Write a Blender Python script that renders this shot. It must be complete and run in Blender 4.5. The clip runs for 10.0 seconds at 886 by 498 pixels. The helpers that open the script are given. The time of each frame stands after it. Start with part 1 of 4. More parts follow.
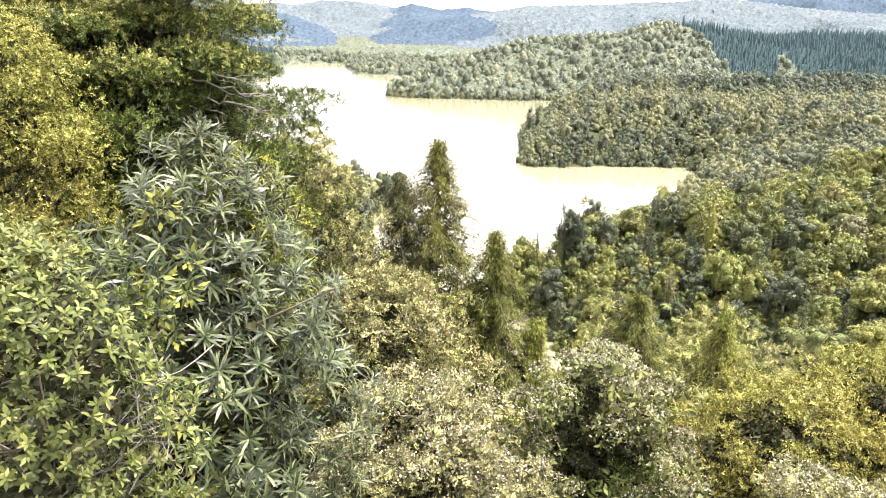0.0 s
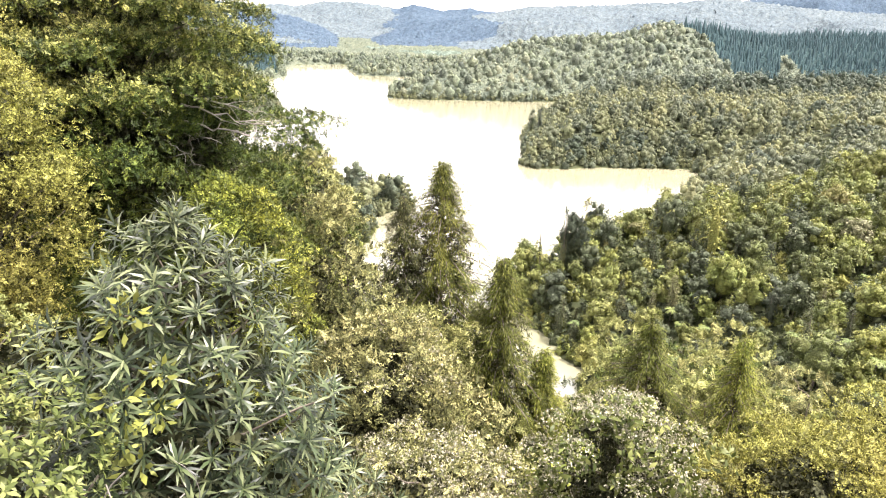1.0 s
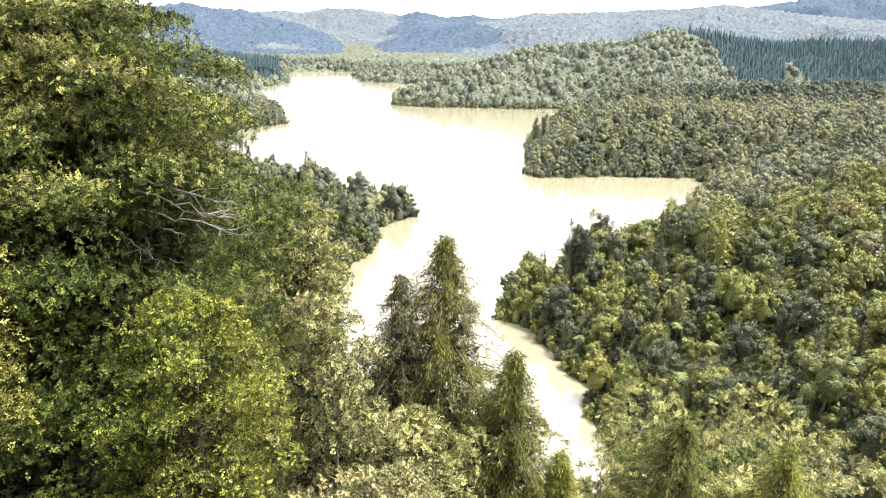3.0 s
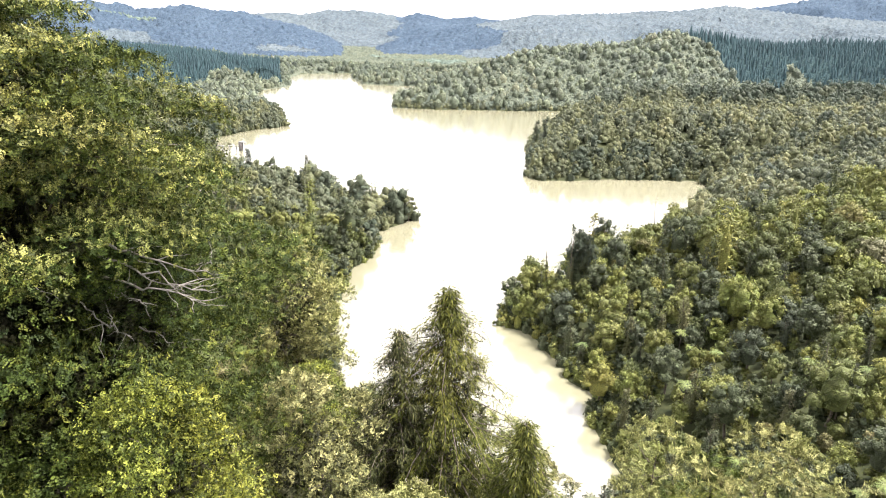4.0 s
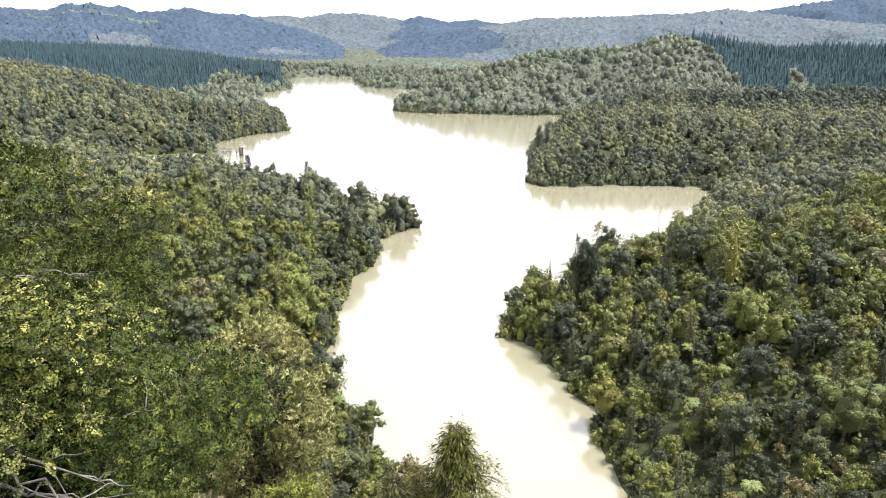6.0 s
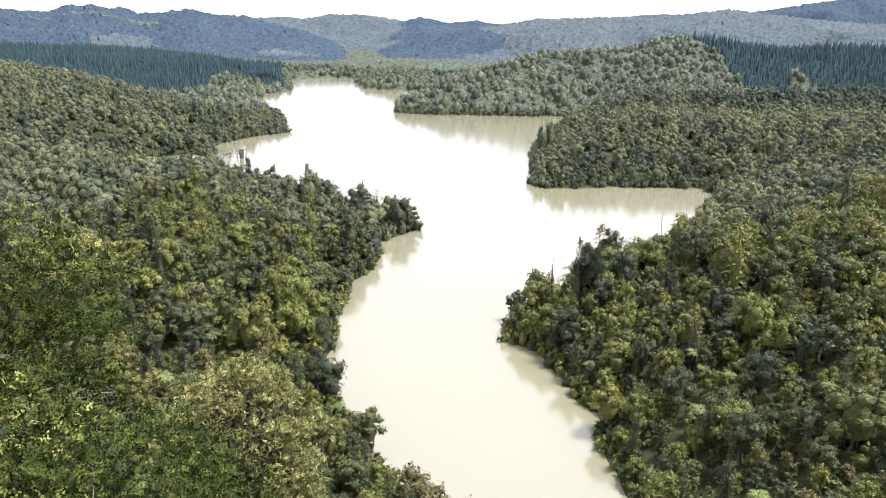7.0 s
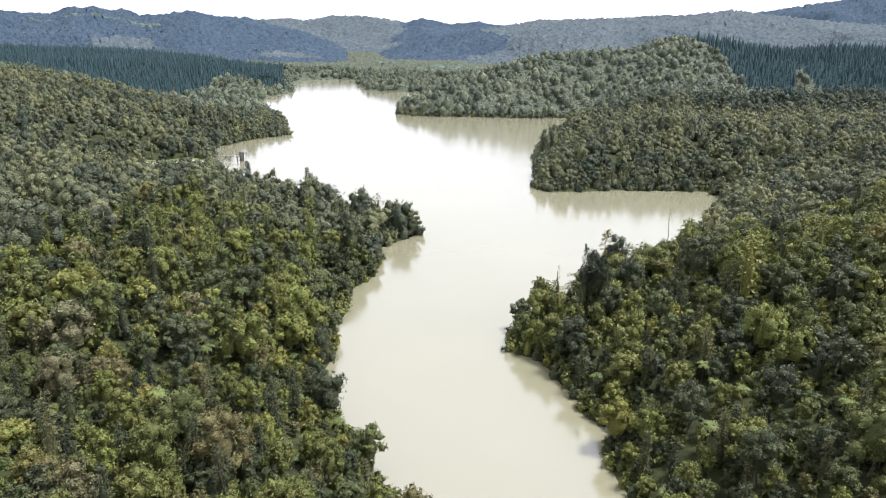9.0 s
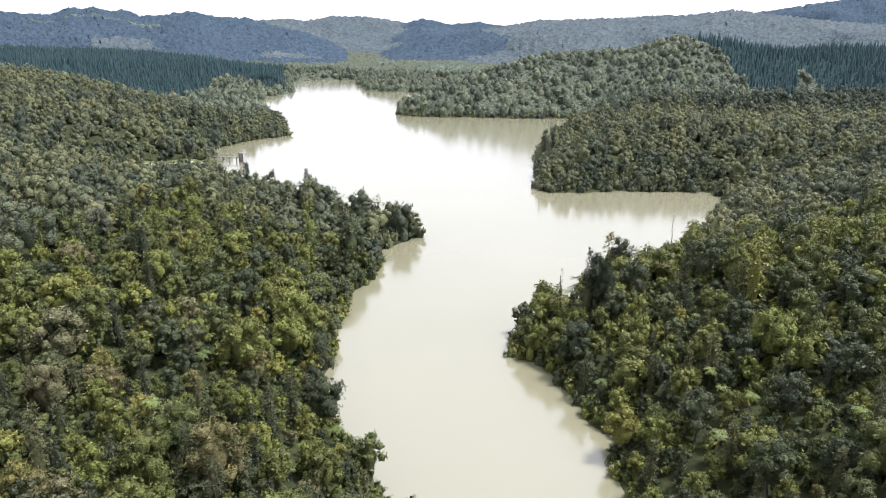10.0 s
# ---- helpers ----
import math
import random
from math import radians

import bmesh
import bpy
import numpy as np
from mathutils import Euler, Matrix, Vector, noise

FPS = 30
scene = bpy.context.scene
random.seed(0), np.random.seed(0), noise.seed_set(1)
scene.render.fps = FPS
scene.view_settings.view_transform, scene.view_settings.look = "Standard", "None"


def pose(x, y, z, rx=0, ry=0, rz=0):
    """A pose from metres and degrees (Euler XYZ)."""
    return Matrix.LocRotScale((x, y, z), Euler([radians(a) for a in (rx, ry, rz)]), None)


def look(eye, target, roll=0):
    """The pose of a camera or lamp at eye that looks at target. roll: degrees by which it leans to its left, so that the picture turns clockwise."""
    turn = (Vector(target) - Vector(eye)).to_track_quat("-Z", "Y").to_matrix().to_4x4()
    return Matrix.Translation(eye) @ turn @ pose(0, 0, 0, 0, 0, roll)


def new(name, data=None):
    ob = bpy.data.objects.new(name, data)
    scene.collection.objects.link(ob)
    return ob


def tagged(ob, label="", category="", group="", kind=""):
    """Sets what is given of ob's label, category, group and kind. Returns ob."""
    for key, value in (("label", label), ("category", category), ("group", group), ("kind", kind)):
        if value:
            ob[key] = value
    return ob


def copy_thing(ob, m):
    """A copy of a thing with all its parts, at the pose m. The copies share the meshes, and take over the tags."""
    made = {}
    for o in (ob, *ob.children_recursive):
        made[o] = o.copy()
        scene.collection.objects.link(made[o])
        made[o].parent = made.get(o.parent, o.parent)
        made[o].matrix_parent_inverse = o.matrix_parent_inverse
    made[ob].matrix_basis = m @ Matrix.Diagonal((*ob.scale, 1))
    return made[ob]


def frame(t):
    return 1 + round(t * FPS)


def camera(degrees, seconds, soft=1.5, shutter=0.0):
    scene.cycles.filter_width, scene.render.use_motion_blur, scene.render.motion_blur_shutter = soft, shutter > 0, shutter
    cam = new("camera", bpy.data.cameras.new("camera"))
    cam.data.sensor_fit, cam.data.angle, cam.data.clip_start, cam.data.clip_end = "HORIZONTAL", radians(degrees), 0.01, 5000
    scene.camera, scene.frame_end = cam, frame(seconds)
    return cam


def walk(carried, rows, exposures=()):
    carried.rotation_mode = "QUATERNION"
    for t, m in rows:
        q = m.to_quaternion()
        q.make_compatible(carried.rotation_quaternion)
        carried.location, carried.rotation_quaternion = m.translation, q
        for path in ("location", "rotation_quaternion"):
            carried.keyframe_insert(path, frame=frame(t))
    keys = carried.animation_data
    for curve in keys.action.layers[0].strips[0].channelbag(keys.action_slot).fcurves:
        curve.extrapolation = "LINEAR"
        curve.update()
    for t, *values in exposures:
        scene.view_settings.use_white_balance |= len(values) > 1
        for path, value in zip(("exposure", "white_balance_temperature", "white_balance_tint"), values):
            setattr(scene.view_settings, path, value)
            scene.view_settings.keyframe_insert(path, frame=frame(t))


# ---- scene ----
cam = camera(65.0, 10.0, soft=1.1)
PATH = [
    (0, (0.397, -7.22, 55.99), (0.423, -5.318, 55.37), 1.7),
    (0.5, (0.368, -6.9, 56.142), (0.39, -4.999, 55.521), 1.7),
    (1, (0.333, -6.507, 56.317), (0.353, -4.605, 55.699), 1.6),
    (1.5, (0.29, -6.026, 56.52), (0.306, -4.123, 55.905), 1.6),
    (2, (0.286, -5.67, 56.732), (0.301, -3.766, 56.12), 1.6),
    (2.5, (0.342, -5.098, 56.923), (0.354, -3.192, 56.317), 1.6),
    (4, (0.285, -3.149, 57.628), (0.292, -1.241, 57.029), 1.5),
    (4.5, (0.222, -2.4, 57.791), (0.229, -0.491, 57.195), 1.5),
    (5, (0.213, -1.732, 57.968), (0.218, 0.178, 57.373), 1.4),
    (5.5, (0.212, -1.027, 58.21), (0.216, 0.883, 57.617), 1.5),
    (7, (0.133, 1.03, 58.559), (0.133, 2.941, 57.969), 1.4),
    (7.5, (0.159, 1.914, 58.571), (0.157, 3.826, 57.983), 1.4),
    (8, (0.204, 2.797, 58.603), (0.199, 4.709, 58.015), 1.3),
    (8.5, (0.104, 3.727, 58.609), (0.098, 5.639, 58.022), 1.3),
    (9, (0.012, 4.781, 58.721), (0.006, 6.693, 58.134), 1.3),
    (9.5, (-0.008, 6.006, 58.617), (-0.015, 7.918, 58.031), 1.2),
    (10, (-0.05, 7.257, 58.534), (-0.058, 9.169, 57.948), 1.2),
]
EXPOSURE = [(0, 2.68, 6640, 19), (1, 2.66, 6640, 19), (2.5, 2.46, 6500, 18.5), (4.5, 2.2, 6340, 18.5), (5.5, 1.94, 6210, 18.5), (7, 1.53, 6040, 17.5),
            (8.5, 1.27, 5980, 17), (10, 1.24, 5960, 17)]
walk(cam, [(t, look(eye, target, roll)) for t, eye, target, roll in PATH], EXPOSURE)

# ---- sky and sun: bright high cloud with a veiled sun ----
SUN_ELEVATION, SUN_AZIMUTH = 66, 82  # degrees; azimuth clockwise from +y
world = bpy.data.worlds.new("sky")
scene.world = world
world.use_nodes = True
wn, wl = world.node_tree.nodes, world.node_tree.links
wn.clear()
sky = wn.new("ShaderNodeTexSky")
sky.sky_type, sky.sun_disc = "NISHITA", False
sky.sun_elevation, sky.sun_rotation = radians(SUN_ELEVATION), radians(SUN_AZIMUTH)
sky.air_density, sky.dust_density = 1.0, 3.0
cloud = wn.new("ShaderNodeMixRGB")
cloud.inputs[0].default_value = 0.75
# an overcast sky: brighter overhead than at the horizon
height = wn.new("ShaderNodeTexCoord")
split = wn.new("ShaderNodeSeparateXYZ")
wl.new(height.outputs["Generated"], split.inputs[0])
veil = wn.new("ShaderNodeMapRange")
veil.inputs["From Min"].default_value, veil.inputs["From Max"].default_value = 0.0, 1.0
veil.inputs["To Min"].default_value, veil.inputs["To Max"].default_value = 20.0, 20.0
rise = wn.new("ShaderNodeMath")
rise.operation = "POWER"
rise.inputs[1].default_value = 0.6
rise.use_clamp = True
wl.new(split.outputs[2], rise.inputs[0])
wl.new(rise.outputs[0], veil.inputs["Value"])
wl.new(veil.outputs[0], cloud.inputs[2])
back = wn.new("ShaderNodeBackground")
back.inputs[1].default_value = 0.044
wout = wn.new("ShaderNodeOutputWorld")
wl.new(sky.outputs[0], cloud.inputs[1])
wl.new(cloud.outputs[0], back.inputs[0])
wl.new(back.outputs[0], wout.inputs[0])

sun_data = bpy.data.lights.new("sun", "SUN")
sun_data.energy, sun_data.angle, sun_data.color = 4.0, radians(11.0), (1.0, 0.97, 0.91)
sun = new("sun", sun_data)
az, el = radians(SUN_AZIMUTH), radians(SUN_ELEVATION)
sun.matrix_world = look((math.sin(az) * math.cos(el) * 300, math.cos(az) * math.cos(el) * 300, math.sin(el) * 300), (0, 0, 0))


# ---- materials ----
def nodes_of(name):
    m = bpy.data.materials.new(name)
    m.use_nodes = True
    n, l = m.node_tree.nodes, m.node_tree.links
    return m, n, l, n["Principled BSDF"], n["Material Output"]


def ramp_node(n, stops, tone=1.0):
    r = n.new("ShaderNodeValToRGB")
    e = r.color_ramp.elements
    while len(e) < len(stops):
        e.new(0.5)
    for k, (p, c) in enumerate(stops):
        e[k].position, e[k].color = p, (*[tone * a for a in c], 1)
    return r


def leaf_material(name, stops, by_tree="object", vary=0.35, rough=0.6, thin=0.18, specular=0.22, cut=0.0, fill=0.5, mottle=0.0, relief=1.0, tilt=1.5):
    """Foliage: the tree's own tone out of stops, each leaf a little lighter, darker or yellower, light shining through.
    cut: leaves a metre, where a face is a spray of small leaves with gaps between them; mottle: the same with no gaps."""
    m, n, l, b, out = nodes_of(name)
    ramp = ramp_node(n, stops, 0.8)
    if by_tree == "object":
        src = n.new("ShaderNodeObjectInfo").outputs["Random"]
    elif by_tree == "tint":
        a = n.new("ShaderNodeAttribute")
        a.attribute_name = "tint"
        src = a.outputs["Fac"]
    else:
        src = n.new("ShaderNodeNewGeometry").outputs["Random Per Island"]
    l.new(src, ramp.inputs[0])
    geo = n.new("ShaderNodeNewGeometry")
    hsv = n.new("ShaderNodeHueSaturation")
    val = n.new("ShaderNodeMapRange")
    val.inputs["To Min"].default_value, val.inputs["To Max"].default_value = 1 - vary, 1 + vary
    l.new(geo.outputs["Random Per Island"], val.inputs["Value"])
    tex = n.new("ShaderNodeTexNoise")
    tex.inputs["Scale"].default_value, tex.inputs["Detail"].default_value = 0.45, 3
    pos = n.new("ShaderNodeNewGeometry")
    l.new(pos.outputs["Position"], tex.inputs["Vector"])
    hue = n.new("ShaderNodeMapRange")
    hue.inputs["From Min"].default_value, hue.inputs["From Max"].default_value = 0.3, 0.7
    hue.inputs["To Min"].default_value, hue.inputs["To Max"].default_value = 0.485, 0.515
    l.new(tex.outputs["Fac"], hue.inputs["Value"])
    l.new(hue.outputs[0], hsv.inputs["Hue"])
    l.new(val.outputs[0], hsv.inputs["Value"])
    l.new(ramp.outputs[0], hsv.inputs["Color"])
    l.new(hsv.outputs[0], b.inputs["Base Color"])
    b.inputs["Roughness"].default_value = rough
    b.inputs["Specular IOR Level"].default_value = specular
    tr = n.new("ShaderNodeBsdfTranslucent")
    l.new(hsv.outputs[0], tr.inputs["Color"])
    mix = n.new("ShaderNodeMixShader")
    mix.inputs[0].default_value = thin
    l.new(b.outputs[0], mix.inputs[1])
    l.new(tr.outputs[0], mix.inputs[2])
    l.new(mix.outputs[0], out.inputs["Surface"])
    if cut or mottle:
        cells = n.new("ShaderNodeTexVoronoi")
        cells.inputs["Scale"].default_value = cut or mottle
        l.new(pos.outputs["Position"], cells.inputs["Vector"])
        gap = n.new("ShaderNodeMath")
        gap.operation = "GREATER_THAN"
        gap.inputs[1].default_value = fill
        l.new(cells.outputs["Distance"], gap.inputs[0])
        leafwise = n.new("ShaderNodeSeparateColor")
        l.new(cells.outputs["Color"], leafwise.inputs[0])
        val2 = n.new("ShaderNodeMapRange")
        val2.inputs["To Min"].default_value, val2.inputs["To Max"].default_value = 0.58, 1.42
        l.new(leafwise.outputs[0], val2.inputs["Value"])
        both = n.new("ShaderNodeMath")
        both.operation = "MULTIPLY"
        l.new(val.outputs[0], both.inputs[0])
        l.new(val2.outputs[0], both.inputs[1])
        l.new(both.outputs[0], hsv.inputs["Value"])
    if cut:
        # every small leaf of the spray faces its own way
        off = n.new("ShaderNodeVectorMath")
        off.operation = "MULTIPLY_ADD"
        off.inputs[1].default_value, off.inputs[2].default_value = (tilt, tilt, tilt), (-tilt / 2, -tilt / 2, -tilt / 2)
        l.new(cells.outputs["Color"], off.inputs[0])
        lean = n.new("ShaderNodeVectorMath")
        l.new(off.outputs[0], lean.inputs[0])
        l.new(pos.outputs["Normal"], lean.inputs[1])
        face = n.new("ShaderNodeVectorMath")
        face.operation = "NORMALIZE"
        l.new(lean.outputs[0], face.inputs[0])
        l.new(face.outputs[0], b.inputs["Normal"])
    if mottle:
        val2.inputs["To Min"].default_value, val2.inputs["To Max"].default_value = 1 - 0.35 * relief, 1 + 0.35 * relief
        bump = n.new("ShaderNodeBump")
        bump.invert = True
        bump.inputs["Strength"].default_value, bump.inputs["Distance"].default_value = 0.9 * relief, 0.8 / mottle
        l.new(cells.outputs["Distance"], bump.inputs["Height"])
        l.new(bump.outputs[0], b.inputs["Normal"])
    if cut:
        clear = n.new("ShaderNodeBsdfTransparent")
        hole = n.new("ShaderNodeMixShader")
        l.new(gap.outputs[0], hole.inputs[0])
        l.new(mix.outputs[0], hole.inputs[1])
        l.new(clear.outputs[0], hole.inputs[2])
        l.new(hole.outputs[0], out.inputs["Surface"])
    return m


def rough_material(name, a, b_, scale, rough=0.85, bump=0.4):
    """Bark, earth, concrete: two tones at two scales with relief."""
    m, n, l, b, out = nodes_of(name)
    pos = n.new("ShaderNodeNewGeometry")
    big, fine = n.new("ShaderNodeTexNoise"), n.new("ShaderNodeTexNoise")
    big.inputs["Scale"].default_value, fine.inputs["Scale"].default_value = scale * 0.2, scale
    big.inputs["Detail"].default_value = fine.inputs["Detail"].default_value = 6
    l.new(pos.outputs["Position"], big.inputs["Vector"])
    l.new(pos.outputs["Position"], fine.inputs["Vector"])
    add = n.new("ShaderNodeMath")
    add.operation = "MULTIPLY_ADD"
    add.inputs[1].default_value = 0.5
    l.new(big.outputs["Fac"], add.inputs[0])
    half = n.new("ShaderNodeMath")
    half.operation = "MULTIPLY"
    half.inputs[1].default_value = 0.5
    l.new(fine.outputs["Fac"], half.inputs[0])
    l.new(half.outputs[0], add.inputs[2])
    r = ramp_node(n, [(0.36, a), (0.62, b_)])
    l.new(add.outputs[0], r.inputs[0])
    l.new(r.outputs[0], b.inputs["Base Color"])
    b.inputs["Roughness"].default_value, b.inputs["Specular IOR Level"].default_value = rough, 0.12
    bp = n.new("ShaderNodeBump")
    bp.inputs["Strength"].default_value = bump
    bp.inputs["Distance"].default_value = 0.3 / scale
    l.new(fine.outputs["Fac"], bp.inputs["Height"])
    l.new(bp.outputs[0], b.inputs["Normal"])
    return m


FOREST = [(0.0, (0.046, 0.058, 0.030)), (0.2, (0.064, 0.078, 0.034)), (0.36, (0.090, 0.107, 0.030)), (0.55, (0.124, 0.133, 0.033)), (0.72, (0.141, 0.161, 0.037)),
          (0.88, (0.184, 0.180, 0.041)), (0.95, (0.135, 0.122, 0.049)), (1.0, (0.137, 0.135, 0.068))]
# Farther shore woods: forest tones greyed, haze mixed into the leaf colour.
SHORES = [(0.0, (0.048, 0.065, 0.040)), (0.4, (0.092, 0.105, 0.057)), (0.75, (0.136, 0.147, 0.067)), (1.0, (0.181, 0.181, 0.080))]
M_SHORES = leaf_material("hazed_shore_leaves", SHORES, "tint", 0.22, cut=2.2, fill=0.54)
M_SHORES_SOLID = leaf_material("hazed_shore_inner", SHORES, "tint", 0.1, mottle=3)
M_FOREST = leaf_material("forest_leaves", FOREST, vary=0.3, cut=6.0, fill=0.55)
M_FOREST_SOLID = leaf_material("forest_leaves_inner", FOREST, vary=0.1, mottle=6)
M_FOREST_NEAR = leaf_material("forest_leaves_fine", FOREST, vary=0.22, cut=13, fill=0.56)
M_STUFF_SOLID = leaf_material("forest_leaves_joined_inner", FOREST, "tint", 0.1, mottle=4)
M_FOREST_STUFF = leaf_material("forest_leaves_joined", FOREST, "tint", 0.22, cut=3.2, fill=0.55)
# Hill greens carry haze grey; the sheet is darkened for missing crown shade.
HILLS = [(0.0, (0.066, 0.085, 0.059)), (0.5, (0.106, 0.127, 0.079)), (0.8, (0.135, 0.155, 0.091)), (1.0, (0.158, 0.162, 0.101))]
M_HILL = leaf_material("hazed_hill_leaves", HILLS, "tint", 0.3, mottle=1.1)
M_HILL_SHEET = leaf_material("hazed_hill_canopy", [(0.0, (0.056, 0.070, 0.055)), (0.5, (0.082, 0.095, 0.067)), (1.0, (0.103, 0.114, 0.077))], "tint", 0.0, 0.9, 0.0, 0.05, mottle=0.6)
# Far ranges and pines: the blue in these colours is painted distance haze.
M_FAR = leaf_material("hazed_distant_leaves", [(0.0, (0.053, 0.070, 0.080)), (0.5, (0.071, 0.089, 0.097)), (1.0, (0.093, 0.111, 0.113))], "tint", 0.0, 0.9, 0.0, 0.03, mottle=0.2, relief=0.6)
M_PINE_STUFF = leaf_material("hazed_plantation_needles", [(0.0, (0.021, 0.047, 0.052)), (1.0, (0.040, 0.080, 0.084))], "tint", 0.08, thin=0.05)
# Sheet darker than the needles, painting the shade between the pines.
M_PINE_SHADE = leaf_material("plantation_shade", [(0.0, (0.020, 0.036, 0.037)), (1.0, (0.032, 0.052, 0.052))], "tint", 0.0, 0.9, 0.0, 0.02, mottle=0.8)
M_PINE_FAR = leaf_material("hazed_distant_needles", [(0.0, (0.033, 0.051, 0.072)), (1.0, (0.052, 0.075, 0.097))], "tint", 0.0, 0.9, 0.0, 0.03, mottle=0.25, relief=0.6)
M_PASTURE = leaf_material("pasture_grass", [(0.0, (0.072, 0.098, 0.079)), (1.0, (0.095, 0.121, 0.094))], "tint", 0.0, 0.9, 0.0, 0.05, mottle=0.15)
M_PODO = leaf_material("podocarp_needles", [(0.0, (0.035, 0.045, 0.025)), (0.6, (0.075, 0.085, 0.035)), (1.0, (0.12, 0.12, 0.05))], "object", cut=8, fill=0.52)
M_PODO_SOLID = leaf_material("podocarp_needles_inner", [(0.0, (0.035, 0.045, 0.025)), (0.6, (0.075, 0.085, 0.035)), (1.0, (0.12, 0.12, 0.05))], "object", 0.1, mottle=8)
M_DEEP = leaf_material("deep_green_leaves", [(0.0, (0.034, 0.047, 0.028)), (1.0, (0.052, 0.067, 0.036))], "object", 0.2, cut=7, fill=0.52)
M_GREY = leaf_material("grey_green_leaves", [(0.0, (0.13, 0.135, 0.1)), (1.0, (0.17, 0.17, 0.13))], "object", 0.2, cut=5, fill=0.5)
M_FERN = leaf_material("fern_fronds", [(0.0, (0.088, 0.123, 0.035)), (1.0, (0.176, 0.213, 0.060))], "object", 0.2)
M_DARK = leaf_material("dark_needles", [(0.0, (0.023, 0.037, 0.008)), (0.7, (0.047, 0.065, 0.011)), (1.0, (0.086, 0.094, 0.015))], "island", 0.3, thin=0.1, specular=0.1, cut=46, fill=0.5, tilt=1.0)
M_OLIVE = leaf_material("olive_leaves", [(0.0, (0.077, 0.085, 0.032)), (0.6, (0.165, 0.164, 0.063)), (1.0, (0.269, 0.255, 0.105))], "island", 0.3, cut=44, fill=0.53, tilt=0.9, specular=0.1)
M_GOLD = leaf_material("golden_leaves", [(0.0, (0.108, 0.109, 0.019)), (0.6, (0.192, 0.187, 0.036)), (1.0, (0.286, 0.279, 0.074))], "island", 0.3, thin=0.3, cut=46, fill=0.5)
M_LIME = leaf_material("lime_leaves", [(0.0, (0.051, 0.072, 0.012)), (0.6, (0.132, 0.156, 0.021)), (1.0, (0.239, 0.254, 0.040))], "island", 0.3, thin=0.3, cut=46, fill=0.5, tilt=1.0)
# Light leaf tone that paints sunlight onto the dark tree's upper boughs.
M_SUNLIT = leaf_material("sunlight_tone_leaves", [(0.0, (0.070, 0.086, 0.021)), (0.6, (0.149, 0.158, 0.036)), (1.0, (0.241, 0.237, 0.062))], "island", 0.3, thin=0.25, cut=50, fill=0.5, tilt=1.0)
M_SHOOT = leaf_material("young_leaves", [(0.0, (0.12, 0.13, 0.025)), (1.0, (0.23, 0.23, 0.05))], "island", 0.25, thin=0.3)
M_GLOSSY = leaf_material("glossy_long_leaves", [(0.0, (0.012, 0.021, 0.008)), (0.55, (0.032, 0.046, 0.016)), (1.0, (0.105, 0.118, 0.054))], "island", 0.35, 0.42, 0.08, 0.2)
M_BROAD = leaf_material("broad_green_leaves", [(0.0, (0.038, 0.053, 0.013)), (0.6, (0.085, 0.103, 0.025)), (1.0, (0.149, 0.158, 0.051))], "island", 0.3, 0.5, 0.3, 0.15)
M_YOUNG = leaf_material("yellow_green_broad_leaves", [(0.0, (0.07, 0.08, 0.02)), (0.6, (0.135, 0.145, 0.04)), (1.0, (0.21, 0.21, 0.075))], "island", 0.3, 0.55, 0.3, 0.12)
M_BLOSSOM = leaf_material("cream_blossom", [(0.0, (0.222, 0.209, 0.137)), (1.0, (0.377, 0.356, 0.264))], "island", 0.15, 0.6, 0.3, cut=60, fill=0.58)
M_RIMU = leaf_material("weeping_needles", [(0.0, (0.028, 0.035, 0.009)), (0.6, (0.067, 0.077, 0.015)), (1.0, (0.121, 0.124, 0.025))], "island", 0.25, specular=0.06)
M_RIMU_DARK = leaf_material("weeping_dark_needles", [(0.0, (0.026, 0.032, 0.013)), (0.7, (0.056, 0.063, 0.023)), (1.0, (0.098, 0.098, 0.036))], "island", 0.3, specular=0.06)
M_RIMU_LIME = leaf_material("weeping_lime_needles", [(0.0, (0.060, 0.074, 0.013)), (0.6, (0.115, 0.130, 0.022)), (1.0, (0.180, 0.182, 0.036))], "island", 0.3, specular=0.06)
M_TAN = leaf_material("tan_olive_leaves", [(0.0, (0.098, 0.105, 0.033)), (0.6, (0.186, 0.190, 0.060)), (1.0, (0.274, 0.268, 0.109))], "island", 0.3, cut=44, fill=0.53, tilt=0.9, specular=0.1)
# Inner leaves and twigs: dark colour that paints the shade inside crowns.
M_INNER_SHADE = leaf_material("inner_shade", [(0.0, (0.024, 0.026, 0.012)), (1.0, (0.042, 0.043, 0.02))], "island", 0.3, thin=0.0, specular=0.05, cut=26, fill=0.56)
M_BARK = rough_material("bark", (0.05, 0.04, 0.03), (0.14, 0.12, 0.095), 9)
M_DEAD = rough_material("bleached_wood", (0.09, 0.082, 0.07), (0.2, 0.187, 0.16), 14)
M_GROUND = rough_material("forest_floor", (0.014, 0.019, 0.008), (0.034, 0.038, 0.014), 1.2)
M_GRASS = rough_material("mown_grass", (0.06, 0.074, 0.028), (0.1, 0.11, 0.042), 2.0, bump=0.2)
M_TRACK = rough_material("pale_gravel", (0.15, 0.145, 0.12), (0.24, 0.23, 0.19), 3.0, bump=0.2)
M_CONCRETE = rough_material("weathered_concrete", (0.12, 0.12, 0.11), (0.22, 0.215, 0.2), 2.0)
M_DARKWOOD = rough_material("dark_timber", (0.05, 0.045, 0.04), (0.1, 0.09, 0.08), 6)

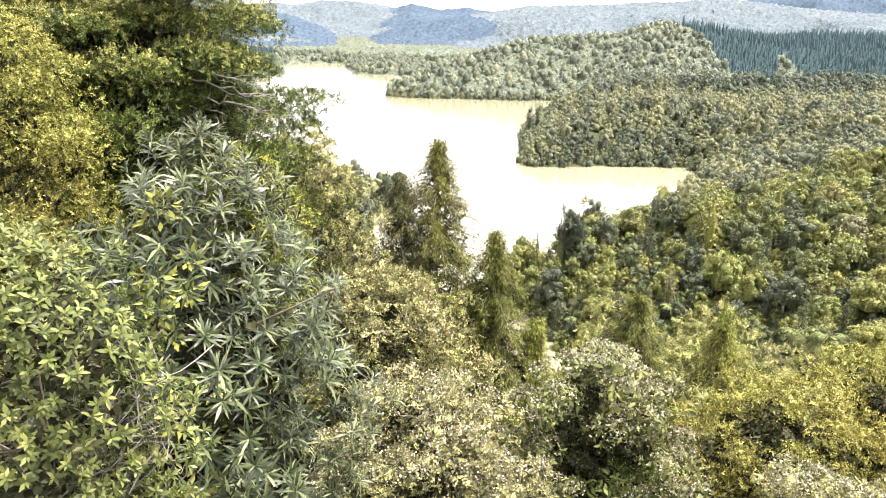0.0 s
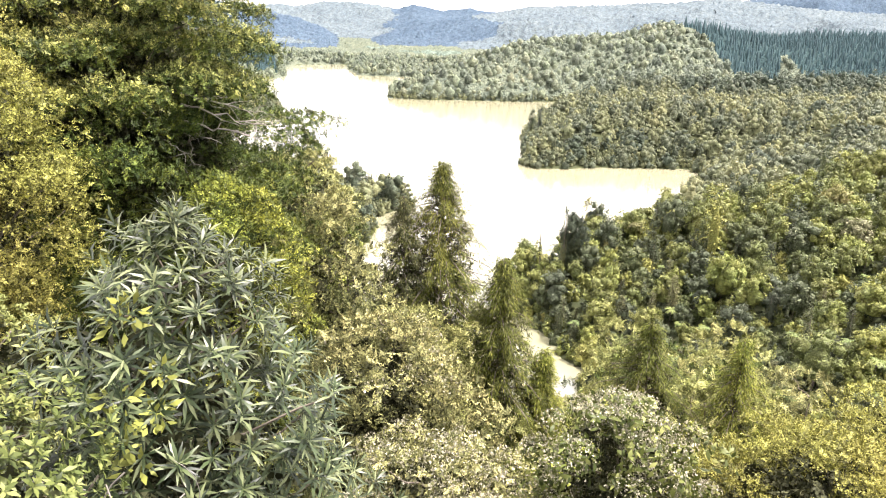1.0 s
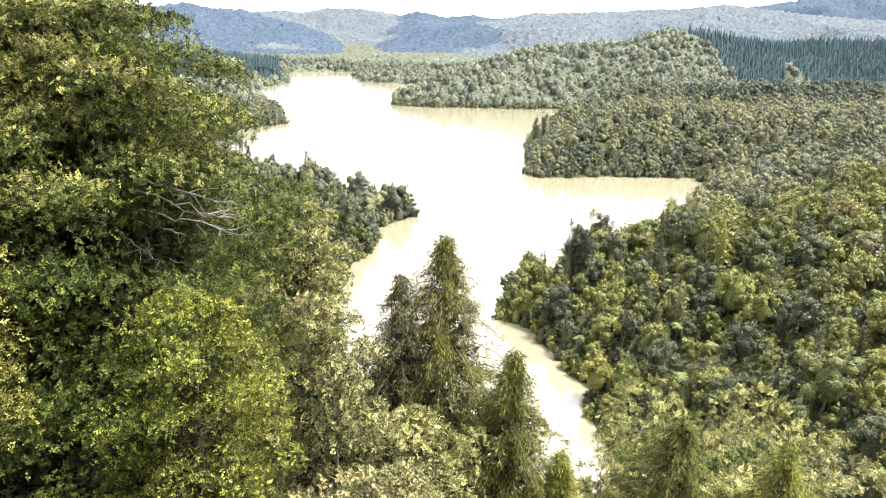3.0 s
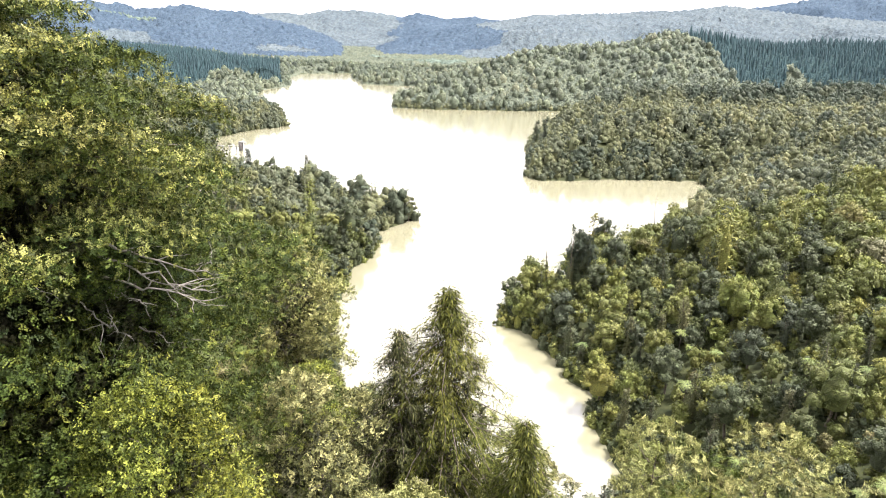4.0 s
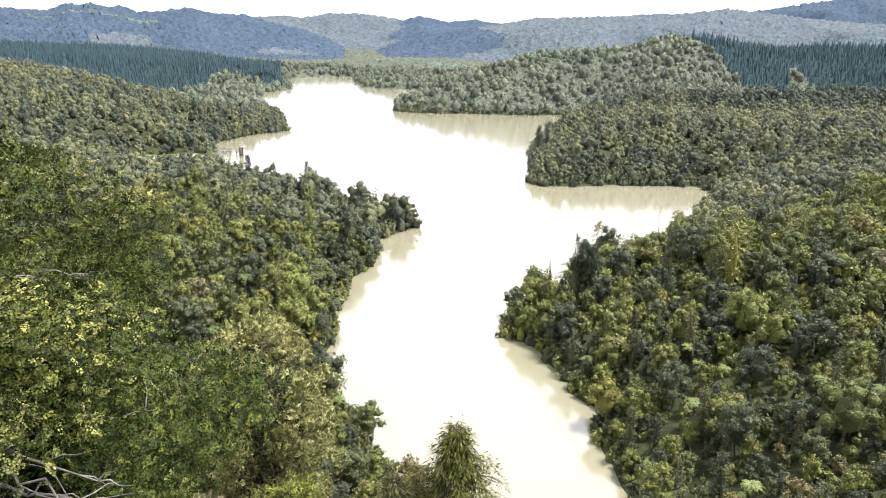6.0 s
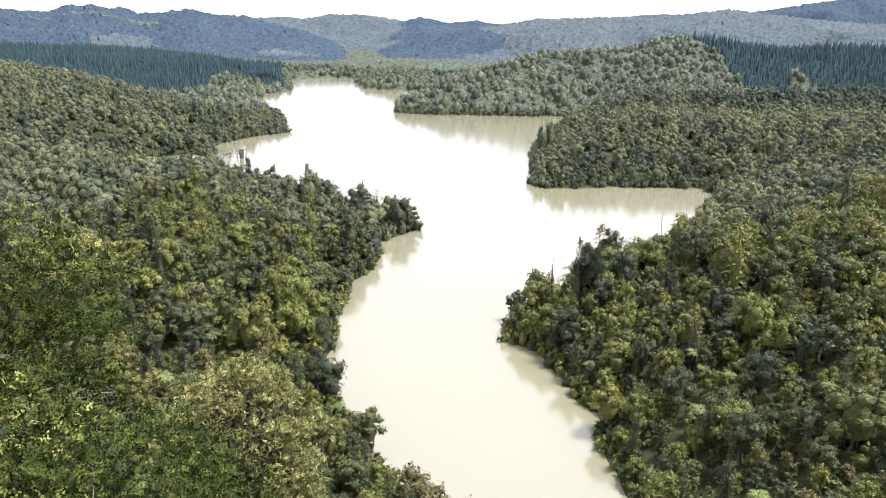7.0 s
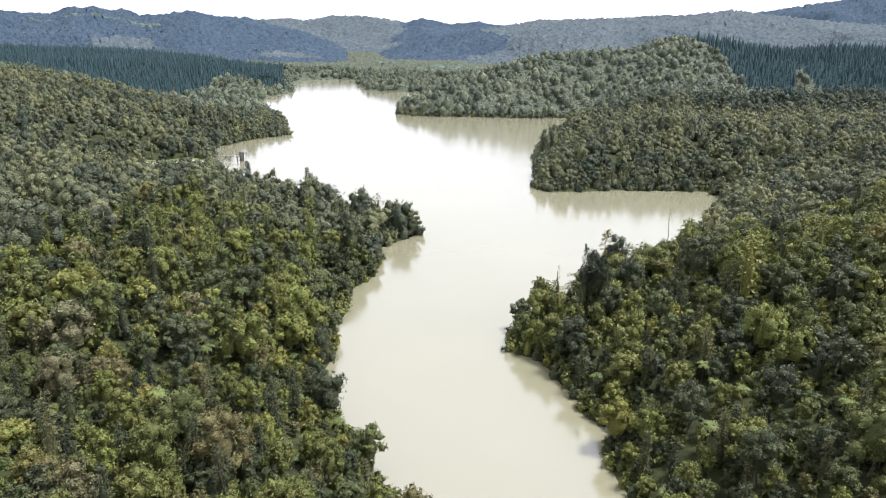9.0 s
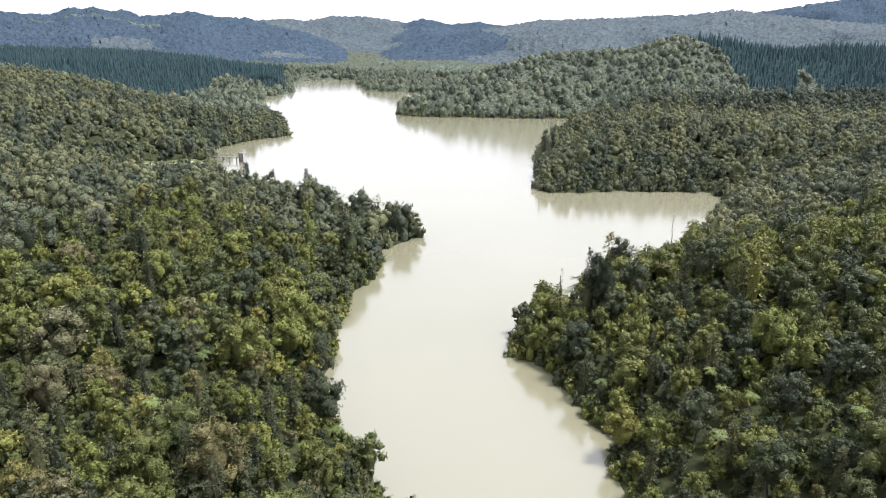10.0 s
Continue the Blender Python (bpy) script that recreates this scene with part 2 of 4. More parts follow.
M_WATER, _n, _l, _b, _o = nodes_of("silty_water")
_b.inputs["Base Color"].default_value = (0.42, 0.385, 0.25, 1)
_b.inputs["Roughness"].default_value = 0.13
_b.inputs["IOR"].default_value = 2.15
_pos = _n.new("ShaderNodeNewGeometry")
_big = _n.new("ShaderNodeTexNoise")
_big.inputs["Scale"].default_value, _big.inputs["Detail"].default_value = 0.015, 4
_l.new(_pos.outputs["Position"], _big.inputs["Vector"])
_silt = ramp_node(_n, [(0.3, (0.144, 0.139, 0.088)), (0.7, (0.162, 0.156, 0.101))])
_l.new(_big.outputs["Fac"], _silt.inputs[0])
_l.new(_silt.outputs[0], _b.inputs["Base Color"])
_rip = _n.new("ShaderNodeTexNoise")
_rip.inputs["Scale"].default_value, _rip.inputs["Detail"].default_value = 1.6, 5
_l.new(_pos.outputs["Position"], _rip.inputs["Vector"])
_bump = _n.new("ShaderNodeBump")
_bump.inputs["Strength"].default_value, _bump.inputs["Distance"].default_value = 0.06, 0.05
_l.new(_rip.outputs["Fac"], _bump.inputs["Height"])
_l.new(_bump.outputs[0], _b.inputs["Normal"])


# ---- mesh building ----
def quad_mesh(name, v, q, material, tint=None, inner=None, inner_material=None):
    me = bpy.data.meshes.new(name)
    v, q = np.asarray(v, np.float32), np.asarray(q, np.int32)
    me.vertices.add(len(v))
    me.vertices.foreach_set("co", v.ravel())
    me.loops.add(len(q) * 4)
    me.loops.foreach_set("vertex_index", q.ravel())
    me.polygons.add(len(q))
    me.polygons.foreach_set("loop_start", np.arange(0, len(q) * 4, 4, dtype=np.int32))
    me.update(calc_edges=True)
    if tint is not None:
        me.attributes.new("tint", "FLOAT", "POINT").data.foreach_set("value", np.asarray(tint, np.float32))
    me.materials.append(material)
    if inner is not None and inner_material:
        me.materials.append(inner_material)
        me.polygons.foreach_set("material_index", np.asarray(inner, np.int32))
    return me


def thing(name, x, y, z, label, category, group="", kind=""):
    ob = new(name)
    ob.matrix_world = pose(x, y, z)
    ob.empty_display_size = 0.3
    return tagged(ob, label, category, group, kind)


def part(name, geo, material, parent, label="", inner_material=None):
    """One mesh of quads (vertices, faces, which faces are the solid inside) in the parent's space."""
    ob = new(name, quad_mesh(name, geo[0], geo[1], material, None, geo[2] if len(geo) > 2 else None, inner_material))
    ob.parent = parent
    return tagged(ob, label) if label else ob


def joined(pieces):
    v, q, k = [], [], 0
    for a, b in pieces:
        v.append(a)
        q.append(np.asarray(b) + k)
        k += len(a)
    return np.concatenate(v), np.concatenate(q)


def unit(a):
    return a / np.maximum(np.linalg.norm(a, axis=-1, keepdims=True), 1e-9)


def tube(points, radii, sides=6):
    """A tapering limb along a line of points."""
    p = np.asarray(points, float)
    d = unit(np.gradient(p, axis=0))
    side = unit(np.cross(d, np.array([0.31, 0.83, 0.17])))
    up = np.cross(d, side)
    a = np.linspace(0, 2 * np.pi, sides, endpoint=False)
    r = np.asarray(radii, float)[:, None, None]
    v = p[:, None] + r * (np.cos(a)[None, :, None] * side[:, None] + np.sin(a)[None, :, None] * up[:, None])
    n = len(p)
    q = [(i * sides + j, i * sides + (j + 1) % sides, (i + 1) * sides + (j + 1) % sides, (i + 1) * sides + j) for i in range(n - 1) for j in range(sides)]
    return v.reshape(-1, 3), np.array(q)


def limb(a, b, r0, r1, rng, bow=0.1, steps=5, sides=5):
    a, b = np.asarray(a, float), np.asarray(b, float)
    t = np.linspace(0, 1, steps)[:, None]
    off = rng.normal(0, bow, (steps, 3)) * np.linalg.norm(b - a) * 0.5
    off[0] = off[-1] = 0
    return tube(a + (b - a) * t + off * np.sin(np.pi * t), np.linspace(r0, r1, steps), sides)


def box(x0, x1, y0, y1, z0, z1):
    v = np.array([(x, y, z) for z in (z0, z1) for x, y in ((x0, y0), (x1, y0), (x1, y1), (x0, y1))], float)
    return v, np.array([(3, 2, 1, 0), (4, 5, 6, 7), (0, 1, 5, 4), (1, 2, 6, 5), (2, 3, 7, 6), (3, 0, 4, 7)])


def flakes(p, along, nrm, length, width, fold=0.25):
    """One folded diamond leaf a point: 4 vertices."""
    p, along = np.asarray(p), unit(along)
    side = unit(np.cross(nrm, along))
    nrm = np.cross(along, side)
    l_, w_ = np.broadcast_to(np.asarray(length, float), len(p))[:, None], np.broadcast_to(np.asarray(width, float), len(p))[:, None]
    mid = p + along * l_ * 0.45 + nrm * w_ * fold
    v = np.stack([p, mid + side * w_ * 0.5, p + along * l_, mid - side * w_ * 0.5], 1)
    v[:, (1, 3)] -= (nrm * w_ * fold * 2)[:, None]
    return v.reshape(-1, 3), np.arange(len(p) * 4).reshape(-1, 4)


def blades(p, along, nrm, length, width, droop=0.25):
    """One curved leaf a point: 6 vertices, two quads."""
    p, along = np.asarray(p), unit(along)
    side = unit(np.cross(nrm, along))
    nrm = np.cross(along, side)
    l_, w_ = np.broadcast_to(np.asarray(length, float), len(p))[:, None], np.broadcast_to(np.asarray(width, float), len(p))[:, None]
    mid = p + along * l_ * 0.55
    tip = p + along * l_ - nrm * l_ * droop
    v = np.stack([p + side * w_ * 0.14, p - side * w_ * 0.14, mid - side * w_ * 0.5, mid + side * w_ * 0.5, tip - side * w_ * 0.07, tip + side * w_ * 0.07], 1)
    k = np.arange(len(p))[:, None] * 6
    q = np.stack([k + np.array([0, 1, 2, 3]), k + np.array([3, 2, 4, 5])], 1)
    return v.reshape(-1, 3), q.reshape(-1, 4)


def directions(n, rng, up=0.0):
    d = unit(rng.normal(0, 1, (n, 3)))
    d[:, 2] += up
    return unit(d)


# ---- the lie of the land ----
def lattice(ix, iy, seed):
    h = (ix * 374761393 + iy * 668265263 + seed * 1442695) & 0x7FFFFFFF
    h = ((h ^ (h >> 13)) * 1274126177) & 0x7FFFFFFF
    return ((h ^ (h >> 16)) & 0xFFFF) / 65535.0


def wander(x, y, size, seed=0, octaves=3):
    """Smooth value noise in -1 to 1."""
    total, amp, norm = 0, 1.0, 0
    for o in range(octaves):
        fx, fy = np.asarray(x) / size, np.asarray(y) / size
        ix, iy = np.floor(fx).astype(np.int64), np.floor(fy).astype(np.int64)
        u, v = fx - ix, fy - iy
        u, v = u * u * (3 - 2 * u), v * v * (3 - 2 * v)
        a = lattice(ix, iy, seed + o) * (1 - u) + lattice(ix + 1, iy, seed + o) * u
        b = lattice(ix, iy + 1, seed + o) * (1 - u) + lattice(ix + 1, iy + 1, seed + o) * u
        total = total + amp * ((a * (1 - v) + b * v) * 2 - 1)
        norm, amp, size = norm + amp, amp * 0.5, size * 0.5
    return total / norm


# the lake's shore in plan, bay by bay
WEST_SHORE = [(4, 62), (-3, 76), (-8, 85), (-11, 92), (-16, 100), (-18, 107), (-21, 116), (-21, 128), (-23.5, 140), (-20.5, 151), (-21.5, 160),
              (-18, 178), (-20, 194), (-8, 210), (-16, 219), (-34, 230), (-52, 244), (-76, 266), (-98, 296), (-108, 322), (-110, 334)]
NORTH_WEST_SHORE = [(-118, 346), (-122, 364), (-112, 396), (-96, 422), (-116, 490), (-158, 590), (-172, 660), (-157, 727), (-184, 848), (-184, 920), (-124, 957)]
NORTH_EAST_SHORE = [(-113, 870), (-88, 770), (-30, 762), (-10, 720), (-42, 590), (-39, 541), (3, 537), (60, 541), (112, 551)]
EAST_SHORE = [(108, 500), (66, 450), (45, 362), (36, 286), (40, 276), (70, 283), (107, 286), (108, 268), (97, 246), (84, 224), (70, 203), (56, 184), (42, 171),
              (28, 156), (14, 138), (13, 129), (19, 124), (23.5, 111), (23, 106), (27, 101), (24, 93), (25, 86), (26, 75), (18, 64)]
LAKE = np.array(WEST_SHORE + NORTH_WEST_SHORE + NORTH_EAST_SHORE + EAST_SHORE, float)


def inland(x, y):
    """Metres from the shore, negative on the water."""
    p = np.stack([np.asarray(x, float).ravel(), np.asarray(y, float).ravel()], 1)
    jag = np.clip(p[:, 1] / 120, 0.5, 3.0)
    p = p + np.stack([wander(p[:, 0], p[:, 1], 9, 5, 2), wander(p[:, 0], p[:, 1], 9, 9, 2)], 1) * jag[:, None]
    best, inside = np.full(len(p), 1e9), np.zeros(len(p), bool)
    for a, b in zip(LAKE, np.roll(LAKE, -1, axis=0)):
        ab = b - a
        t = np.clip(((p - a) @ ab) / (ab @ ab), 0, 1)
        best = np.minimum(best, np.hypot(*(p - a - t[:, None] * ab).T))
        if a[1] != b[1]:
            cross = ((a[1] > p[:, 1]) != (b[1] > p[:, 1])) & (p[:, 0] < ab[0] * (p[:, 1] - a[1]) / ab[1] + a[0])
            inside ^= cross
    return np.where(inside, -best, best).reshape(np.shape(x))


def bell(x, y, cx, cy, sx, sy):
    return np.exp(-((x - cx) / sx) ** 2 - ((y - cy) / sy) ** 2)


# the far ridges: distance of the crest, depth of the front, and the crest's rise above the eye's level by bearing (x over y)
RIDGES = [
    (2500, 750, [(-0.75, 0.016), (-0.30, 0.016), (-0.261, 0.0155), (-0.23, 0.0183), (-0.199, 0.016), (-0.161, 0.0226), (-0.122, 0.0234), (-0.083, 0.019), (-0.06, 0.0158),
                 (-0.037, 0.0222), (0.002, 0.0148), (0.04, 0.0193), (0.064, 0.0146), (0.1, 0.016), (0.376, 0.03), (0.415, 0.0391), (0.46, 0.0465), (0.519, 0.057), (0.584, 0.0655), (0.8, 0.07)]),
    (1700, 560, [(-0.75, 0.019), (-0.618, 0.0195), (-0.587, 0.0172), (-0.548, 0.0165), (-0.52, 0.0265), (-0.501, 0.0247), (-0.489, 0.0279), (-0.462, 0.0233), (-0.446, 0.0258),
                 (-0.424, 0.0174), (-0.401, 0.0186), (-0.354, 0.0247), (-0.316, 0.0181), (-0.277, 0.0174), (-0.246, 0.0092), (-0.2, 0.0005), (-0.162, -0.0122), (-0.138, -0.0298), (-0.11, -0.05)]),
    (1350, 260, [(-0.36, -0.06), (-0.328, -0.0427), (-0.288, -0.0313), (-0.263, -0.0172), (-0.24, -0.0152), (-0.209, -0.0176), (-0.177, -0.023), (-0.15, -0.033), (-0.12, -0.05)]),
    (1750, 430, [(-0.15, -0.05), (-0.115, -0.0316), (-0.076, -0.0179), (-0.029, -0.0035), (0.017, 0.0056), (0.056, 0.0122), (0.095, 0.0064), (0.142, -0.0053), (0.2, -0.05)]),
    (1950, 720, [(0.0, -0.05), (0.033, -0.0075), (0.056, 0.0078), (0.079, 0.0149), (0.117, 0.0223), (0.156, 0.0243), (0.233, 0.028), (0.286, 0.0329), (0.316, 0.0328), (0.376, 0.0413),
                 (0.415, 0.0384), (0.501, 0.0306), (0.592, 0.0266), (0.8, 0.02)]),
    (880, 250, [(-0.75, -0.0235), (-0.547, -0.0244), (-0.468, -0.0251), (-0.405, -0.0276), (-0.351, -0.0318), (-0.312, -0.0363), (-0.289, -0.045), (-0.258, -0.0558), (-0.23, -0.07)]),
]
# the brows of the western headland and of the hill across the water, as they fall away
HEADLAND_BROW = [(-0.75, -0.036), (-0.628, -0.0397), (-0.589, -0.0412), (-0.55, -0.0473), (-0.511, -0.0526), (-0.472, -0.0618), (-0.434, -0.0703), (-0.394, -0.0772), (-0.355, -0.0865),
                 (-0.316, -0.0935), (-0.284, -0.1023), (-0.261, -0.1137), (-0.234, -0.1372)]
HILL_BROW = [(-0.044, -0.0777), (0.003, -0.0535), (0.042, -0.0413), (0.081, -0.0291), (0.12, -0.0215), (0.159, -0.0177), (0.198, -0.0154), (0.236, -0.0116), (0.274, -0.0049), (0.297, 0.003),
             (0.323, 0.0065), (0.343, 0.0024)]
EYE_LEVEL = 58.5


def ridges(x, y):
    """Height of the far ridges, and which of them stands highest (-1: the valley floor)."""
    bearing = x / np.maximum(y, 1)
    fold = wander(x, y, 260, 31, 3)
    top, which = np.full(np.shape(x), 7.0), np.full(np.shape(x), -1)
    for i, (far, deep, crest) in enumerate(RIDGES):
        rise = EYE_LEVEL - (9 if i == 5 else 6) + np.interp(bearing, *np.array(crest).T) * far - 7
        s = np.clip(1 - (far - y) / deep, 0, 1)
        back = 1 - 0.6 * np.clip((y - far) / 500, 0, 1)
        h = 7 + np.maximum(rise, 0) * s ** np.clip(1.3 + 2.2 * fold, 0.7, 3.2) * back
        which = np.where(h > top + 0.5, i, which)
        top = np.maximum(top, h)
    return top, which


def ground(x, y):
    """Height of the ground over the lake."""
    x, y = np.asarray(x, float), np.asarray(y, float)
    d = inland(x, y)
    cap = 24 - 19 * bell(x, y, -140, 278, 50, 50) - 17 * bell(x, y, -200, 690, 70, 90) - 16 * bell(x, y, -30, 1050, 260, 300) + 38 * bell(x, y, 200, 652, 100, 66) + 20 * bell(x, y, 95, 620, 62, 60)
    cap = cap + 30 * bell(x, y, 400, 720, 170, 100) - 27 * bell(x, y, 300, 588, 85, 45) + 8 * bell(x, y, -330, 430, 120, 90) + 24 * bell(x, y, 115, 140, 60, 75) - 13 * bell(x, y, 175, 435, 140, 105)
    cap = np.maximum(cap - 13 * bell(x, y, -78, 238, 42, 40) - 5 * bell(x, y, -112, 280, 30, 26), 2.0)
    steep = 0.5 + 0.55 * bell(x, y, 150, 600, 150, 120)
    land = cap * (1 - np.exp(-steep * np.maximum(d, 0) / cap))
    land = land * (1 - 0.85 * bell(x, y, -124, 309, 24, 17))
    land = land + 31 * bell(x, y, -5, -14, 60, 44)
    roll = np.clip(d / 30, 0, 1) * (1 - 0.9 * bell(x, y, -124, 309, 28, 20))
    land = land + roll * (wander(x, y, 40, 21) * 2.0 + wander(x, y, 160, 23) * np.clip(y / 120 - 1, 0, 4))
    bearing = x / np.maximum(y, 1)
    brow = EYE_LEVEL - 13 + np.interp(bearing, *np.array(HEADLAND_BROW).T) * y
    brow = brow + 40 * np.clip((y - 610) / 120, 0, 1) ** 2
    land = np.where((y > 370) & (y < 800) & (x < -0.2 * y), np.minimum(land, brow), land)
    brow = EYE_LEVEL - 6 + np.interp(bearing, *np.array(HILL_BROW).T) * np.maximum(y, 620)
    land = np.where((y > 560) & (y < 950) & (bearing > -0.06) & (bearing < 0.33), np.minimum(land, brow), land)
    fade = np.clip((y - 850) / 150, 0, 1)
    land = land * (1 - fade) + np.minimum(land, 8 + 3 * wander(x, y, 90, 39)) * fade
    far = ridges(x, y)[0]
    far = np.where(y > 600, 7 + (far - 7) * np.clip(d / 50, 0, 1), 0)
    far = np.where((y < 960) & (bearing > -0.2), 0, far)
    return np.where(d > 0, np.maximum(np.maximum(land, np.where(far > 7.5, far, 0)), 0.15), np.maximum(-6, 0.4 * d))


def build_ground():
    nu, nv, k = 261, 261, 4.3
    u, s = np.linspace(-1, 1, nu), np.linspace(0, 1, nv)
    ys = -90 + 3500 * (np.exp(k * s) - 1) / (math.exp(k) - 1)
    half = 65 + 0.72 * (ys + 90)
    x, y = half[:, None] * u[None], np.repeat(ys[:, None], nu, 1)
    v = np.stack([x, y, ground(x, y)], -1).reshape(-1, 3)
    i = (np.arange(nv - 1)[:, None] * nu + np.arange(nu - 1)[None]).ravel()
    me = quad_mesh("ground", v, np.stack([i, i + 1, i + nu + 1, i + nu], 1), M_GROUND)
    me.polygons.foreach_set("use_smooth", np.ones(len(me.polygons), bool))
    tagged(new("ground", me), "dark forest floor of the steep hills round the lake", "ground", kind="structure")
    wx, wy = np.linspace(-260, 180, 12), np.linspace(50, 990, 24)
    gx, gy = np.meshgrid(wx, wy)
    w = np.stack([gx, gy, gx * 0], -1).reshape(-1, 3)
    i = (np.arange(23)[:, None] * 12 + np.arange(11)[None]).ravel()
    me = quad_mesh("water", w, np.stack([i, i + 1, i + 13, i + 12], 1), M_WATER)
    tagged(new("water", me), "still silty pale green-brown lake water reflecting the sky", "lake", kind="structure")


build_ground()


# ---- kinds of forest tree, in metres, standing on z = 0 ----
def blob(rng, centre, radius, squash, sides=5):
    """The solid inside of a leafy head."""
    th = np.radians([-35, 22, 80])
    a = np.linspace(0, 2 * np.pi, sides, endpoint=False) + rng.uniform(0, 1)
    v = np.stack([np.cos(th)[:, None] * np.cos(a), np.cos(th)[:, None] * np.sin(a), np.sin(th)[:, None] * squash + 0 * a], -1)
    v = v * radius * rng.uniform(0.85, 1.12, (3, sides, 1)) + centre
    q = [(i * sides + j, i * sides + (j + 1) % sides, (i + 1) * sides + (j + 1) % sides, (i + 1) * sides + j) for i in range(2) for j in range(sides)]
    return v.reshape(-1, 3), np.array(q)


def lobed_crown(rng, radius, low, high, lobes, n, size, droop=0.0, aspect=1.7, solid=True):
    """A crown of leafy heads: leaves lie on the outside of each head. Returns vertices, faces and which faces are solid."""
    a = np.arange(lobes) * 2.4 + rng.normal(0, 0.35, lobes)
    zz = (np.arange(lobes) + rng.uniform(0, 1, lobes)) / lobes
    r = radius * np.sqrt(np.maximum(1 - zz ** 2, 0.02)) * rng.uniform(0.5, 0.78, lobes)
    c = np.stack([np.cos(a) * r, np.sin(a) * r, low + (high - low) * zz * 0.86], 1)
    rad = radius * rng.uniform(0.28, 0.46, lobes)
    k = rng.choice(lobes, n, p=rad ** 2 / (rad ** 2).sum())
    d = directions(n, rng, 0.55)
    p = c[k] + d * rad[k][:, None] * rng.uniform(0.78, 1.18, (n, 1)) * np.array([1, 1, 0.85])
    along = unit(np.cross(d, directions(n, rng)) + d * 0.3 + np.array([0, 0, -droop]))
    nrm = unit(d + rng.normal(0, 0.34, d.shape))
    s = size * rng.uniform(0.6, 1.4, n)
    leaves = flakes(p - along * s[:, None] * 0.4, along, nrm, s, s / aspect)
    if not solid:
        return (*leaves, np.zeros(n))
    heads = joined([blob(rng, c[i], rad[i] * (0.8 if size > 1.2 else 0.76), 0.82) for i in range(lobes)])
    return (*joined([leaves, heads]), np.r_[np.zeros(n), np.ones(len(heads[1]))])


def core(rng, radius, low, high, sides=7, rings=4):
    """The shaded inside of a crown: a lumpy dome."""
    th = np.radians(np.linspace(-40, 82, rings))
    a = np.linspace(0, 2 * np.pi, sides, endpoint=False)
    mid = low + (high - low) * 0.42
    v = np.stack([radius * np.cos(th)[:, None] * np.cos(a), radius * np.cos(th)[:, None] * np.sin(a), mid + np.sin(th)[:, None] * (high - low) * 0.58 + 0 * a], -1)
    v[..., :2] *= rng.uniform(0.82, 1.15, (rings, sides, 1))
    q = [(i * sides + j, i * sides + (j + 1) % sides, (i + 1) * sides + (j + 1) % sides, (i + 1) * sides + j) for i in range(rings - 1) for j in range(sides)]
    return v.reshape(-1, 3), np.array(q)


def with_core(crown, inside):
    """A crown with the solid inside added."""
    flags = crown[2] if len(crown) > 2 else np.zeros(len(crown[1]))
    return (*joined([crown[:2], inside]), np.r_[flags, np.ones(len(inside[1]))])


def spire_crown(rng, radius, low, high, n, size, hang=0.5, power=0.9):
    """A narrow podocarp: short boughs round a leader, needles hanging from them."""
    t = rng.uniform(0, 1, n) ** 0.8
    lump = 0.75 + 0.25 * np.sin(t * 23 + rng.uniform(0, 6)) * rng.uniform(0.5, 1)
    r = radius * (1 - t) ** power * lump * rng.uniform(0.55, 1.05, n) + 0.06 * radius
    a = rng.uniform(0, 2 * np.pi, n)
    out = np.stack([np.cos(a), np.sin(a), 0 * a], 1)
    p = out * r[:, None] + np.array([0, 0, 1]) * (low + (high - low) * t)[:, None]
    along = unit(out * 0.6 + np.array([0, 0, 0.35 - hang]) + rng.normal(0, 0.35, (n, 3)))
    s = size * rng.uniform(0.6, 1.4, n)
    return flakes(p, along, unit(out + np.array([0, 0, 0.7]) + rng.normal(0, 0.3, (n, 3))), s, s / 2.2)


def fern_crown(rng, fronds=14, length=1.9, height=5.0, pairs=8):
    """Arching fronds of a tree fern, each with its leaflets."""
    out = []
    for f in range(fronds):
        a = 2 * np.pi * (f + rng.uniform(-0.3, 0.3)) / fronds
        e = np.array([math.cos(a), math.sin(a), 0])
        lift, ln = rng.uniform(0.25, 0.75), length * rng.uniform(0.8, 1.1)
        t = np.linspace(0.12, 1, pairs)[:, None]
        spine = e * ln * t + np.array([0, 0, 1]) * (height + ln * (lift * t - 0.75 * t ** 2))
        tang = unit(np.gradient(spine, axis=0))
        side = np.cross(tang, [0, 0, 1.0])
        wide = (ln * 0.26 * np.sin(np.pi * (0.12 + 0.85 * t)))[:, 0]
        for s in (1, -1):
            out.append(flakes(spine, unit(side * s + tang * 0.35 - np.array([0, 0, 0.2])), np.cross(side, tang), wide, ln / pairs * 0.95, 0.1))
    return joined(out)


